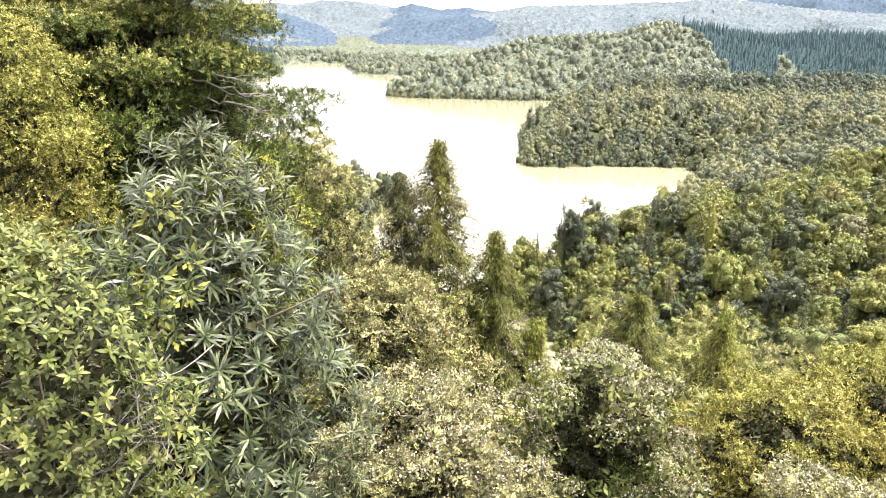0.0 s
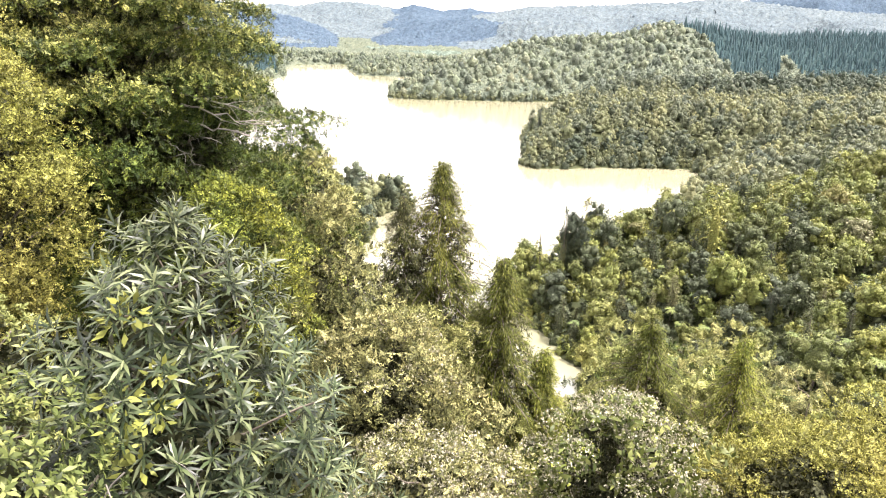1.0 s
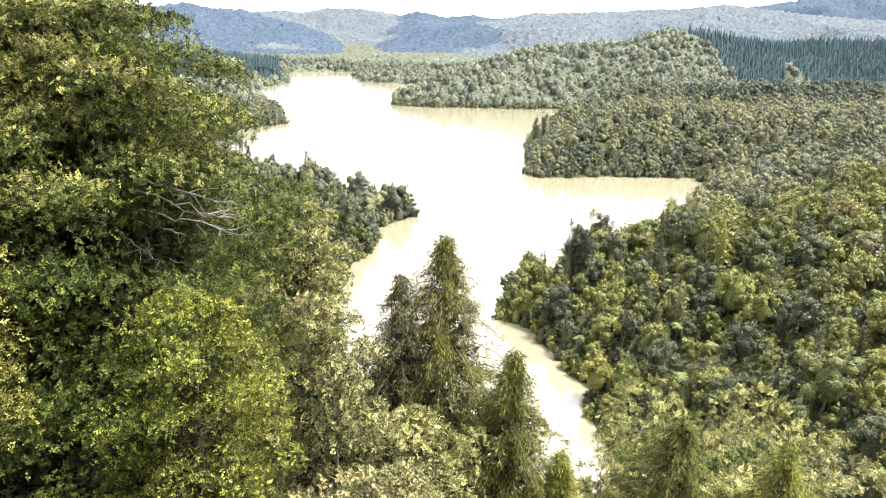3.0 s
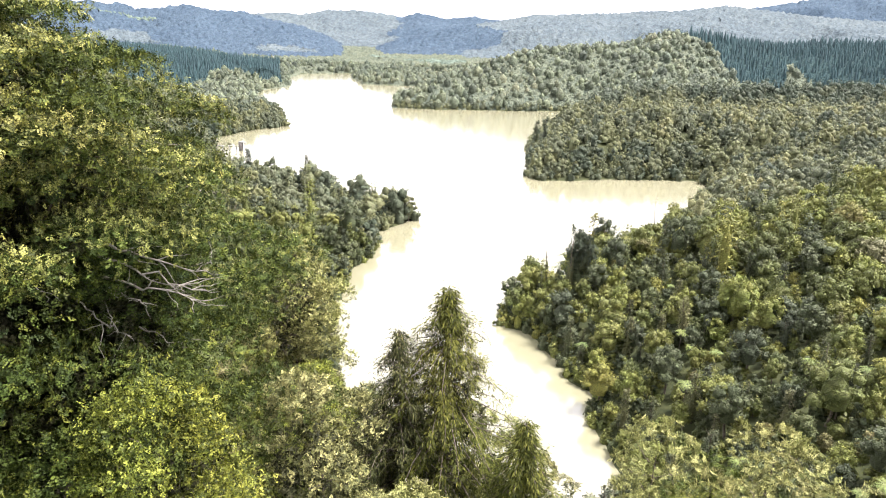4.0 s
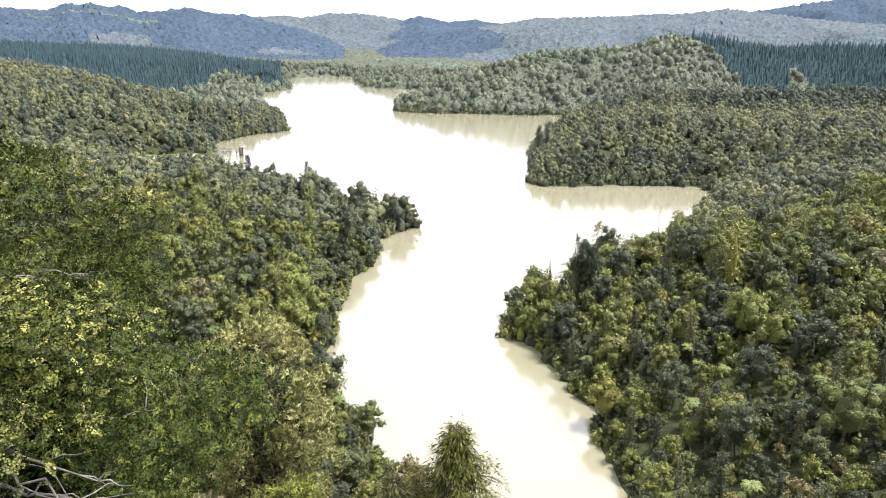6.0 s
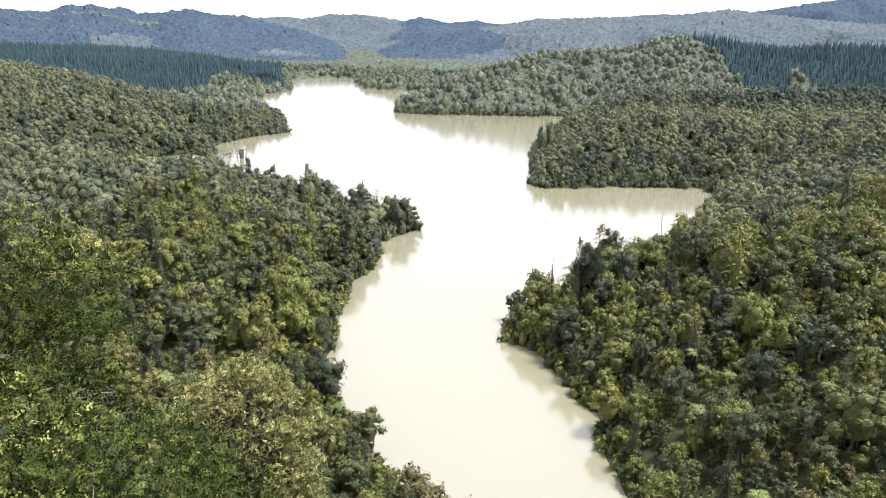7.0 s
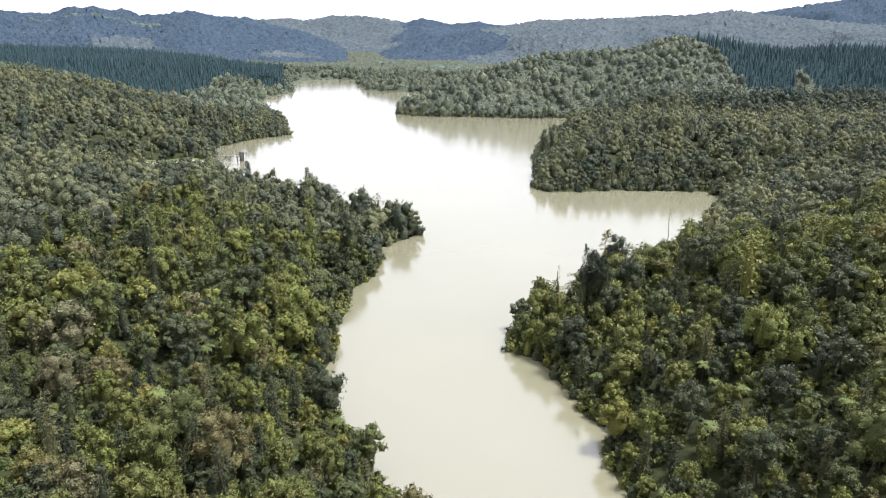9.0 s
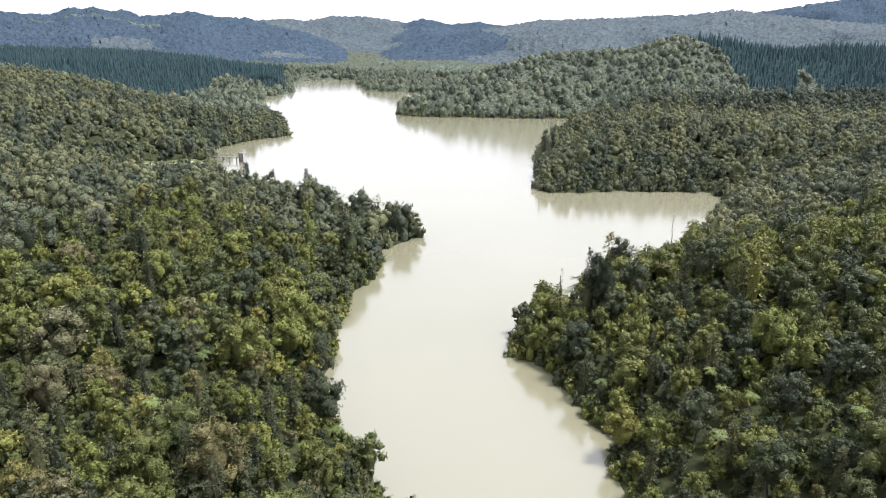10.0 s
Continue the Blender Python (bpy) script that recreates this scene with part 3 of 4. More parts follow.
def pine_crown(rng, radius=1.7, height=9.0, n=34):
    t = (np.arange(n) + 0.5) / n
    a = np.arange(n) * 2.4 + rng.uniform(0, 6)
    out = np.stack([np.cos(a), np.sin(a), 0 * a], 1)
    r = radius * (1 - t) ** 0.8 * rng.uniform(0.8, 1.2, n)
    p = np.array([0, 0, 1.0]) * (0.12 * height + 0.84 * height * t)[:, None]
    v, q = flakes(p, unit(out + np.array([0, 0, -0.25])), np.array([0, 0, 1.0]) + out * 0.5, r + 0.3, r * 1.1 + 0.25, 0.3)
    a5 = np.linspace(0, 2 * np.pi, 5, endpoint=False)
    v2 = np.array([(r_ * math.cos(t_), r_ * math.sin(t_), z_) for r_, z_ in ((radius * 0.9, 0.1 * height), (radius * 0.55, 0.5 * height), (0.05, height)) for t_ in a5])
    q2 = np.array([(i * 5 + j, i * 5 + (j + 1) % 5, (i + 1) * 5 + (j + 1) % 5, (i + 1) * 5 + j) for i in range(2) for j in range(5)])
    return joined([(v, q), (v2, q2)])


def trunk_geo(rng, height, r0, limbs=5, reach=1.2):
    top = np.array([rng.normal(0, 0.25), rng.normal(0, 0.25), height])
    g = [limb((0, 0, -1.2), top, r0, r0 * 0.35, rng, 0.05, 6, 6)]
    for _ in range(limbs):
        t, a = rng.uniform(0.35, 0.9), rng.uniform(0, 6.28)
        s = top * t
        g.append(limb(s, s + np.array([math.cos(a), math.sin(a), 0.6]) * reach, r0 * 0.4, r0 * 0.12, rng, 0.1, 4, 4))
    return joined(g)


RNG = np.random.default_rng(7)


def leafy(kind, n, size, solid=True):
    """The crown of one kind at a given fineness: vertices, faces, which faces are solid."""
    r = RNG
    if kind == "broad":
        rad, low, high = r.uniform(2.3, 3.2), r.uniform(2.6, 3.8), r.uniform(6.4, 8.4)
        return with_core(lobed_crown(r, rad, low, high, int(r.integers(9, 13)), n, size, solid=solid), core(r, rad * (0.5 if solid else 0.78), 2.4, high * (0.74 if solid else 0.84), 6, 3))
    if kind == "head":
        rad, low, high = r.uniform(2.9, 3.9), r.uniform(1.2, 2.0), r.uniform(5.2, 7.2)
        return with_core(lobed_crown(r, rad, low, high, 6, n, size), core(r, rad * 0.6, 0.6, high * 0.74, 6, 3))
    if kind == "bushy":
        rad, low, high = r.uniform(1.7, 2.3), r.uniform(0.9, 1.6), r.uniform(3.8, 5.4)
        return with_core(lobed_crown(r, rad, low, high, int(r.integers(8, 12)), int(n * 0.75), size * 0.9, solid=solid), core(r, rad * (0.5 if solid else 0.7), 0.4, high * (0.66 if solid else 0.85)))
    if kind == "spire":
        rad, high = r.uniform(1.2, 1.8), r.uniform(8.0, 11.0)
        return with_core(spire_crown(r, rad, 1.0, high, n, size), core(r, rad * 0.42, 0.6, high * 0.7, 6, 4))
    if kind == "low":
        rad, high = r.uniform(1.7, 2.3), r.uniform(3.4, 4.6)
        return with_core(lobed_crown(r, rad, 0.5, high, 4, n, size), core(r, rad * 0.62, 0.0, high * 0.66, 6, 3))
    return fern_crown(r)


def slope_points(x0, x1, y0, y1, gap, seed, margin=0.6):
    """Places for trees: a shaken grid on land."""
    r = np.random.default_rng(seed)
    gx, gy = np.meshgrid(np.arange(x0, x1, gap), np.arange(y0, y1, gap * 0.87))
    gx = gx + (np.arange(gx.shape[0]) % 2)[:, None] * gap / 2
    p = np.stack([gx.ravel(), gy.ravel()], 1) + r.uniform(-0.42, 0.42, (gx.size, 2)) * gap
    return p[inland(p[:, 0], p[:, 1]) > margin]


def in_view(p, spread=0.7, wide=18):
    return np.abs(p[:, 0]) < wide + spread * np.maximum(p[:, 1], 0)


def on_grass(p):
    return (np.abs((p[:, 0] + 122) * 0.97 + (p[:, 1] - 313) * 0.24) < 14) & (np.abs((p[:, 1] - 306) - (p[:, 0] + 122) * 0.55) < 13)


def scatter(name, protos, p, scale, tint, material, label, category, sink=0.3, seed=0, inner_material=None):
    """Many crowns joined into one mesh."""
    r = np.random.default_rng(seed)
    z = ground(p[:, 0], p[:, 1]) - sink
    which, turn = r.integers(0, len(protos), len(p)), r.uniform(0, 2 * np.pi, len(p))
    stretch = r.uniform(0.85, 1.2, len(p))
    vs, qs, ts, fs, k = [], [], [], [], 0
    for i, (v, q, *inside) in enumerate(protos):
        m = np.nonzero(which == i)[0]
        if not len(m):
            continue
        c, s = np.cos(turn[m])[:, None], np.sin(turn[m])[:, None]
        x = (v[None, :, 0] * c - v[None, :, 1] * s) * scale[m][:, None] + p[m, 0][:, None]
        y = (v[None, :, 0] * s + v[None, :, 1] * c) * scale[m][:, None] + p[m, 1][:, None]
        w = v[None, :, 2] * (scale[m] * stretch[m])[:, None] + z[m][:, None]
        vs.append(np.stack([x, y, w], -1).reshape(-1, 3))
        qs.append((q[None] + (np.arange(len(m)) * len(v))[:, None, None]).reshape(-1, 4) + k)
        ts.append(np.repeat(tint[m], len(v)))
        fs.append(np.tile(inside[0] if inside else np.zeros(len(q)), len(m)))
        k += len(m) * len(v)
    me = quad_mesh(name, np.concatenate(vs), np.concatenate(qs), material, np.concatenate(ts), np.concatenate(fs), inner_material)
    return tagged(new(name, me), label, category, kind="stuff")


def tones(p, seed, size=25):
    """Each tree's tone, in loose patches."""
    r = np.random.default_rng(seed)
    return np.clip(0.45 + 0.25 * wander(p[:, 0], p[:, 1], size, seed, 2) + r.uniform(-0.4, 0.45, len(p)), 0, 1)


LABELS = {"broad": ("forest_tree", "olive-green native broadleaf tree in the hillside forest", "tree"),
          "bushy": ("small_tree", "low bushy native tree filling the forest canopy", "tree"),
          "spire": ("podocarp_tree", "slender dark podocarp tree rising above the canopy", "tree"),
          "fern": ("tree_fern", "tree fern with bright arching fronds in the canopy", "tree fern")}


def make_kind(kind, n, size, material, inner_material=None):
    name, label, category = LABELS[kind]
    ob = thing(name, 0, 0, 0, label, category, "trees of the near forest")
    high = {"broad": 5.5, "bushy": 3.2, "spire": 8.5, "fern": 4.85}[kind]
    part("trunk", trunk_geo(RNG, high, {"broad": 0.2, "bushy": 0.12, "spire": 0.17, "fern": 0.11}[kind], 0 if kind == "fern" else 3), M_BARK, ob)
    part("crown", leafy(kind, n, size), material, ob, "", inner_material)
    return ob


def plant(protos, p, scale, seed):
    """Single trees with a trunk and a crown, standing on the slope."""
    r = np.random.default_rng(seed)
    z = ground(p[:, 0], p[:, 1]) - 0.25
    used = set()
    for i, (x, y) in enumerate(p):
        ob = protos[int(r.integers(0, len(protos)))]
        m = pose(x, y, z[i], r.normal(0, 3), r.normal(0, 3), r.uniform(0, 360)) @ Matrix.Diagonal((scale[i], scale[i], scale[i] * r.uniform(0.88, 1.15), 1))
        if ob.name in used:
            copy_thing(ob, m)
        else:
            ob.matrix_basis = m
            used.add(ob.name)


def near_forest():
    p = slope_points(-75, 110, 9, 175, 3.45, 11)
    p = p[in_view(p, 0.72, 8)]
    p = p[~((np.abs(p[:, 0] - 2.7) < 6.5) & (p[:, 1] < 14.5))]
    dist = np.hypot(p[:, 0], p[:, 1] - 7)
    r = np.random.default_rng(3)
    lot = r.uniform(0, 1, len(p))
    kinds = np.where(lot < 0.44, 0, np.where(lot < 0.69, 1, np.where(lot < 0.86, 2, 3)))
    names = ["broad", "bushy", "spire", "fern"]
    limit, mats = [300, 290, 160, 130], [M_FOREST, M_FOREST, M_PODO, M_FERN]
    for k in range(4):
        mine = np.nonzero(kinds == k)[0]
        mine = mine[np.argsort(dist[mine])]
        close = mine[:limit[k]]
        rest = mine[limit[k]:]
        split = [(close[dist[close] < 45], 850, 0.52, M_FOREST_NEAR), (close[dist[close] >= 45], 400, 0.66, M_FOREST)]
        for j, (idx, n, size, leaves) in enumerate(split):
            if len(idx):
                made = [make_kind(names[k], n, size, leaves if k < 2 else mats[k], M_FOREST_SOLID if k < 2 else M_PODO_SOLID) for _ in range(min(len(idx), 7))]
                plant(made, p[idx], np.clip(r.lognormal(-0.2, 0.26, len(idx)), 0.5, 1.4 if k < 2 else 1.0), 50 + k * 3 + j)
        if k == 0:
            under = slope_points(-75, 110, 14, 145, 3.1, 19)
            under = under[in_view(under, 0.72, 8)]
            low = [leafy("low", 20, 1.1) for _ in range(6)]
            # Undergrowth keeps to the darker tones, putting shade between crowns into its colour.
            scatter("undergrowth", low, under, r.uniform(0.5, 0.9, len(under)), tones(under, 57) * 0.6, M_FOREST_STUFF,
                    "bushes and saplings under the forest trees", "undergrowth", seed=18, inner_material=M_STUFF_SOLID)
        if len(rest):
            protos = [leafy(names[k], 170, 0.95) for _ in range(7)]
            scatter("canopy", protos, p[rest], np.clip(r.lognormal(-0.18, 0.26, len(rest)), 0.5, 1.4), tones(p[rest], 61 + k), M_FOREST_STUFF,
                    "dense mixed native forest canopy on the slopes", "forest", seed=k, inner_material=M_STUFF_SOLID)


def middle_forest():
    """From the far side of the near slopes to the second bays."""
    p = slope_points(-330, 330, 40, 500, 6.0, 12, 1.0)
    dist = np.hypot(p[:, 0], p[:, 1])
    near = (p[:, 1] < 175) & (p[:, 0] > -75) & (p[:, 0] < 110)
    p = p[in_view(p, 0.66, 8) & ~near & ~on_grass(p) & (dist > 40)]
    r = np.random.default_rng(4)
    lot = r.uniform(0, 1, len(p))
    spire = lot > 0.86
    for m, kind, nm in ((~spire, "head", "woods"), (spire, "spire", "woods")):
        protos = [leafy(kind, *((36, 1.4) if kind == "head" else (60, 1.15))) for _ in range(9)]
        big = np.clip(r.lognormal(-0.08, 0.26, m.sum()), 0.55, 1.35 if kind == "head" else 0.95) * (1 + 0.6 * bell(p[m, 0], p[m, 1], 235, 478, 150, 26)) * (1 - 0.5 * bell(p[m, 0], p[m, 1], -114, 285, 30, 24)) * (1 - 0.45 * bell(p[m, 0], p[m, 1], 50, 345, 14, 24))
        scatter(nm, protos, p[m], big, np.clip(tones(p[m], 71) - 0.7 * bell(p[m, 0], p[m, 1], 260, 482, 150, 24) + 0.25 * bell(p[m, 0], p[m, 1], 150, 400, 60, 40), 0, 1), M_SHORES, "native forest covering the shores of the lake", "forest", seed=14, inner_material=M_SHORES_SOLID)


def tall_strip():
    """A belt of tall dark trees behind the eastern point."""
    r = np.random.default_rng(29)
    x = np.arange(105, 400, 1.7)
    p = np.stack([x + r.uniform(-2, 2, len(x)), 476 + r.uniform(-13, 13, len(x)) + 0.03 * x], 1)
    protos = [leafy("spire", 70, 1.2) for _ in range(6)]
    scatter("tall_belt", protos, p, r.uniform(0.95, 1.5, len(p)), r.uniform(0, 0.16, len(p)), M_SHORES, "belt of tall dark trees behind the point", "forest", seed=31, inner_material=M_SHORES_SOLID)


def planted(x, y):
    """Where the pine plantations stand."""
    b = x / np.maximum(y, 1)
    edge = 6 * wander(x, y, 40, 3)
    east = (x > 253 - 0.32 * (y - 560) + edge) & (y > 562) & (y < 860) & ~((b > 0.478) & (b < 0.62) & (y < 634 - (b - 0.478) * 480 + edge))
    west = (x < -150 - 0.25 * (y - 700) + edge) & (y > 605 + edge) & (y < 960) & (b < -0.23) & ~((b > -0.335 - 0.0007 * (700 - y) + 0.006 * edge / 6) & (y < 745))
    return east | west


def far_forest():
    p = slope_points(-660, 600, 500, 1000, 6.0, 13, 1.5)
    p = p[in_view(p, 0.655, 4)]
    r = np.random.default_rng(5)
    protos = [with_core(lobed_crown(RNG, RNG.uniform(2.6, 4.0), 1.2, RNG.uniform(4.6, 7.4), 7, 11, 2.0, solid=False), core(RNG, 2.6, 0.0, 5.5, 6, 3)) for _ in range(10)]
    n = p[~planted(*p.T)]
    scatter("far_woods", protos, n, np.clip(r.lognormal(-0.22, 0.38, len(n)), 0.4, 1.5), tones(n, 81, 60), M_HILL, "native forest on the hills beyond the lake, greyed for haze", "forest", seed=15)
    q = slope_points(-640, 590, 545, 960, 4.0, 16, 2.0)
    q = q[in_view(q, 0.655, 4)]
    q = q[planted(*q.T)]
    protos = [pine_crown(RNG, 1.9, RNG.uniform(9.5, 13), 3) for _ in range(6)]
    scatter("pine_plantation", protos, q, r.uniform(0.42, 0.92, len(q)), r.uniform(0, 1, len(q)), M_PINE_STUFF, "dark pine plantation on the far hillsides, blued for haze", "pine forest", seed=17)


def distant_forest():
    """The canopy of the far hills and ranges: an uneven sheet of tree heads over the ground."""
    nu, nv = 520, 330
    s = np.linspace(0, 1, nv)
    ys = 480 + 2200 * (np.exp(1.5 * s) - 1) / (math.exp(1.5) - 1)
    x = (14 + 0.65 * ys)[:, None] * np.linspace(-1, 1, nu)[None]
    y = np.repeat(ys[:, None], nu, 1)
    r = np.random.default_rng(6)
    x, y = x + r.uniform(-1.2, 1.2, x.shape) * y / 800, y + r.uniform(-1.5, 1.5, x.shape) * y / 800
    d = inland(x, y)
    heads = np.abs(wander(x, y, 16, 61, 2)) * 4 + r.uniform(0, 4.0, x.shape) * np.clip(y / 900, 0.6, 1.7)
    z = ground(x, y) + np.clip((d + 0.5) / 5, 0, 1) * np.where(y < 1000, 0.6 + 0.35 * heads, 1.5 + heads)
    v = np.stack([x, y, z], -1).reshape(-1, 3)
    i = (np.arange(nv - 1)[:, None] * nu + np.arange(nu - 1)[None]).ravel()
    q = np.stack([i, i + 1, i + nu + 1, i + nu], 1)
    q = q[(d.ravel()[q] > -6.0).all(1)]
    cx, cy = x.ravel()[q[:, 0]], y.ravel()[q[:, 0]]
    b = cx / cy + 0.02 * wander(cx, cy, 90, 93)
    ridge = ridges(cx, cy)[1]
    ridge = np.where((cy < 960) & (b > -0.2), -1, ridge)
    grown = bell(cx, cy, -600, 1330, 85, 95) + bell(cx, cy, -330, 1500, 45, 60) + bell(cx, cy, -260, 1230, 70, 35) + 0.45 * wander(cx, cy, 60, 97)
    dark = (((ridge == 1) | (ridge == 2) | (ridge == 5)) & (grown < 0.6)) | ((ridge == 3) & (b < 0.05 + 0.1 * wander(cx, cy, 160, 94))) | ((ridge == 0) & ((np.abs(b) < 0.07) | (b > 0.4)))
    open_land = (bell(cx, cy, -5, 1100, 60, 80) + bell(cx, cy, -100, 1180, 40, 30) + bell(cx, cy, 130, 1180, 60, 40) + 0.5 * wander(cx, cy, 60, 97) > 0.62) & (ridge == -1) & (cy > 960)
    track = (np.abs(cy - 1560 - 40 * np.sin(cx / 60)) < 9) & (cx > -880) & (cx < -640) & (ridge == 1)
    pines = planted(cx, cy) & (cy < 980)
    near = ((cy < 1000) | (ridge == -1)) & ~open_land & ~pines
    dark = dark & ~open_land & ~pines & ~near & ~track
    t = tones(v, 95, 90)
    # Sheet colours hold the haze, and the pine floor its shade.
    for m, mat, name, label in ((near, M_HILL_SHEET, "hill_woods", "native forest on the hills beyond the lake, greyed for haze"), (open_land | track, M_PASTURE, "pasture", "pale green open pasture between the far woods"), (pines, M_PINE_SHADE, "pine_undergrowth", "dark sheet coloured as the shade under the pine plantation"), (~near & ~dark & ~open_land & ~pines & ~track, M_FAR, "distant_woods", "forest on the distant ranges, its green greyed blue for haze"),
                                (dark, M_PINE_FAR, "distant_pines", "pine forest on the distant ranges, blued for haze")):
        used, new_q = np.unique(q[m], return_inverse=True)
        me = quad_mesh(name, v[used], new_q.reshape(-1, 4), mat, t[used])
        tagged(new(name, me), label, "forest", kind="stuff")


def bank_growth():
    """Bushes on the steep banks under the trees of the farther shores."""
    p = slope_points(-140, 170, 150, 460, 3.7, 23, 1.5)
    p = p[in_view(p, 0.7, 10) & (inland(p[:, 0], p[:, 1]) < 15) & ~on_grass(p)]
    r = np.random.default_rng(9)
    protos = [leafy("low", 26, 1.25) for _ in range(6)]
    scatter("bank_growth", protos, p, r.uniform(0.65, 1.15, len(p)), tones(p, 46), M_SHORES, "bushes covering the steep banks of the shore", "bushes", seed=47, inner_material=M_SHORES_SOLID)


def point_growth():
    """Saplings under the trees of the western point."""
    p = slope_points(-150, -12, 160, 300, 4.2, 27, 1.0)
    p = p[in_view(p, 0.66, 8) & ~on_grass(p)]
    r = np.random.default_rng(10)
    protos = [leafy("low", 20, 1.25) for _ in range(5)]
    scatter("undergrowth", protos, p, r.uniform(0.6, 1.0, len(p)), tones(p, 48), M_SHORES, "saplings and bushes under the trees of the point", "undergrowth", seed=49, inner_material=M_SHORES_SOLID)


def shore_fringe():
    """Low growth along the water's edge, hanging over it."""
    r = np.random.default_rng(8)
    for x0, y0, y1, gap, big, mat, solid in ((-60, 60, 190, 1.9, 0.7, M_FOREST_STUFF, M_STUFF_SOLID), (-150, 190, 560, 2.6, 1.05, M_SHORES, M_SHORES_SOLID)):
        p = slope_points(x0, 140, y0, y1, gap, 21, -0.3)
        p = p[in_view(p, 0.7, 10) & (inland(p[:, 0], p[:, 1]) < 1.2 * gap) & ~on_grass(p) & (np.hypot((p[:, 0] + 103) / 9, (p[:, 1] - 328) / 7) > 1)]
        protos = [leafy("low", 32, 1.05) for _ in range(6)]
        scatter("shore_growth", protos, p, big * r.uniform(0.65, 1.25, len(p)), tones(p, 44), mat, "low bushes hanging over the water's edge", "bushes", seed=45, inner_material=solid)


near_forest()
middle_forest()
shore_fringe()
bank_growth()
point_growth()
tall_strip()
far_forest()
distant_forest()


# ---- the shrubs and trees close by, on the brow of the hill ----
def profile_radius(profile, z):
    return np.interp(z, [a for a, _ in profile], [b for _, b in profile])


def cluster_centres(profile, k, rng, inner=0.25, lobes=5, tiers=0.0):
    z0, z1 = profile[0][0], profile[-1][0]
    z = rng.uniform(z0, z1, k * 4)
    z = z[rng.uniform(0, max(b for _, b in profile), k * 4) < profile_radius(profile, z) + 0.12][:k]
    if tiers:
        z = np.round(z / tiers + rng.normal(0, 0.3, len(z))) * tiers + rng.normal(0, 0.1, len(z))
    a = rng.uniform(0, 2 * np.pi, len(z))
    ph = rng.uniform(0, 6.28, 3)
    lump = 1 + 0.24 * np.sin(lobes * a + ph[0] + 2.3 * z) + 0.1 * np.sin(3 * a + ph[1] - 4.1 * z)
    u = np.where(rng.uniform(0, 1, len(z)) < inner, rng.uniform(0.35, 0.8, len(z)), rng.uniform(0.82, 1.05, len(z)))
    r = profile_radius(profile, z) * lump * u
    out = np.stack([np.cos(a), np.sin(a), 0 * a], 1)
    c = out * r[:, None]
    c[:, 2] = z - (0.12 * r if tiers else 0)
    slope = (profile_radius(profile, z - 0.2) - profile_radius(profile, z + 0.2)) / 0.4
    out[:, 2] = np.clip(slope, -0.3, 2.0)
    return c, unit(out)


def tufts(centres, outward, rc, n, length, width, rng, style="out", squash=0.7):
    """Leaves gathered round each centre."""
    k = np.repeat(np.arange(len(centres)), n)
    d = directions(len(k), rng, 0.25)
    p = centres[k] + d * rc * rng.uniform(0.2, 1.0, (len(k), 1)) * np.array([1, 1, squash])
    o = outward[k]
    along = o * 0.4 + d * 0.5 + np.array([0, 0, -0.7]) if style == "droop" else d + o * 0.6
    along = unit(along + rng.normal(0, 0.18, along.shape))
    nrm = unit(o + np.array([0, 0, 0.8]) + rng.normal(0, 0.35, o.shape))
    s = rng.uniform(0.65, 1.3, len(k))
    return flakes(p, along, nrm, length * s, width * s)


def heads(centres, outward, radii, n, length, width, rng, squash=0.7, curved=False, up=0.45):
    """Billowing heads of foliage: leaves lie on the outer and upper side of each head."""
    k = np.repeat(np.arange(len(centres)), n)
    d = directions(len(k), rng, up)
    lean = unit(outward + np.array([0, 0, 0.6]))[k]
    d = unit(d + lean * rng.uniform(0, 0.8, (len(k), 1)))
    p = centres[k] + d * (radii[k] * rng.uniform(0.7, 1.12, len(k)))[:, None] * np.array([1, 1, squash])
    along = unit(np.cross(d, directions(len(k), rng)) + d * 0.45 + np.array([0, 0, 0.15]))
    s = rng.uniform(0.65, 1.3, len(k))
    return (blades if curved else flakes)(p - along * (length * s * 0.4)[:, None], along, unit(d + rng.normal(0, 0.4, d.shape)), length * s, width * s)


def whorls(centres, outward, n, length, width, rng, lift=0.4):
    """Rosettes of long leaves at the twig ends."""
    k = np.repeat(np.arange(len(centres)), n)
    axis = unit(outward + np.array([0, 0, 0.7]) + rng.normal(0, 0.25, outward.shape))
    e1 = unit(np.cross(axis, [0.3, 0.9, 0.2]))
    e2 = np.cross(axis, e1)
    a = np.tile(np.arange(n) * 2.4, len(centres)) + rng.uniform(0, 6.28, len(centres))[k]
    h = np.tile(np.linspace(0, 1, n), len(centres))[:, None]
    radial = e1[k] * np.cos(a)[:, None] + e2[k] * np.sin(a)[:, None]
    along = unit(radial + axis[k] * (lift - 0.5 + 1.3 * h) + rng.normal(0, 0.12, radial.shape))
    s = rng.uniform(0.7, 1.2, len(k)) * np.where(h[:, 0] > 0.8, 0.7, 1)
    return blades(centres[k] + axis[k] * h * length * 0.5, along, unit(axis[k] - along * 0.3), length * s, width * s, 0.18)


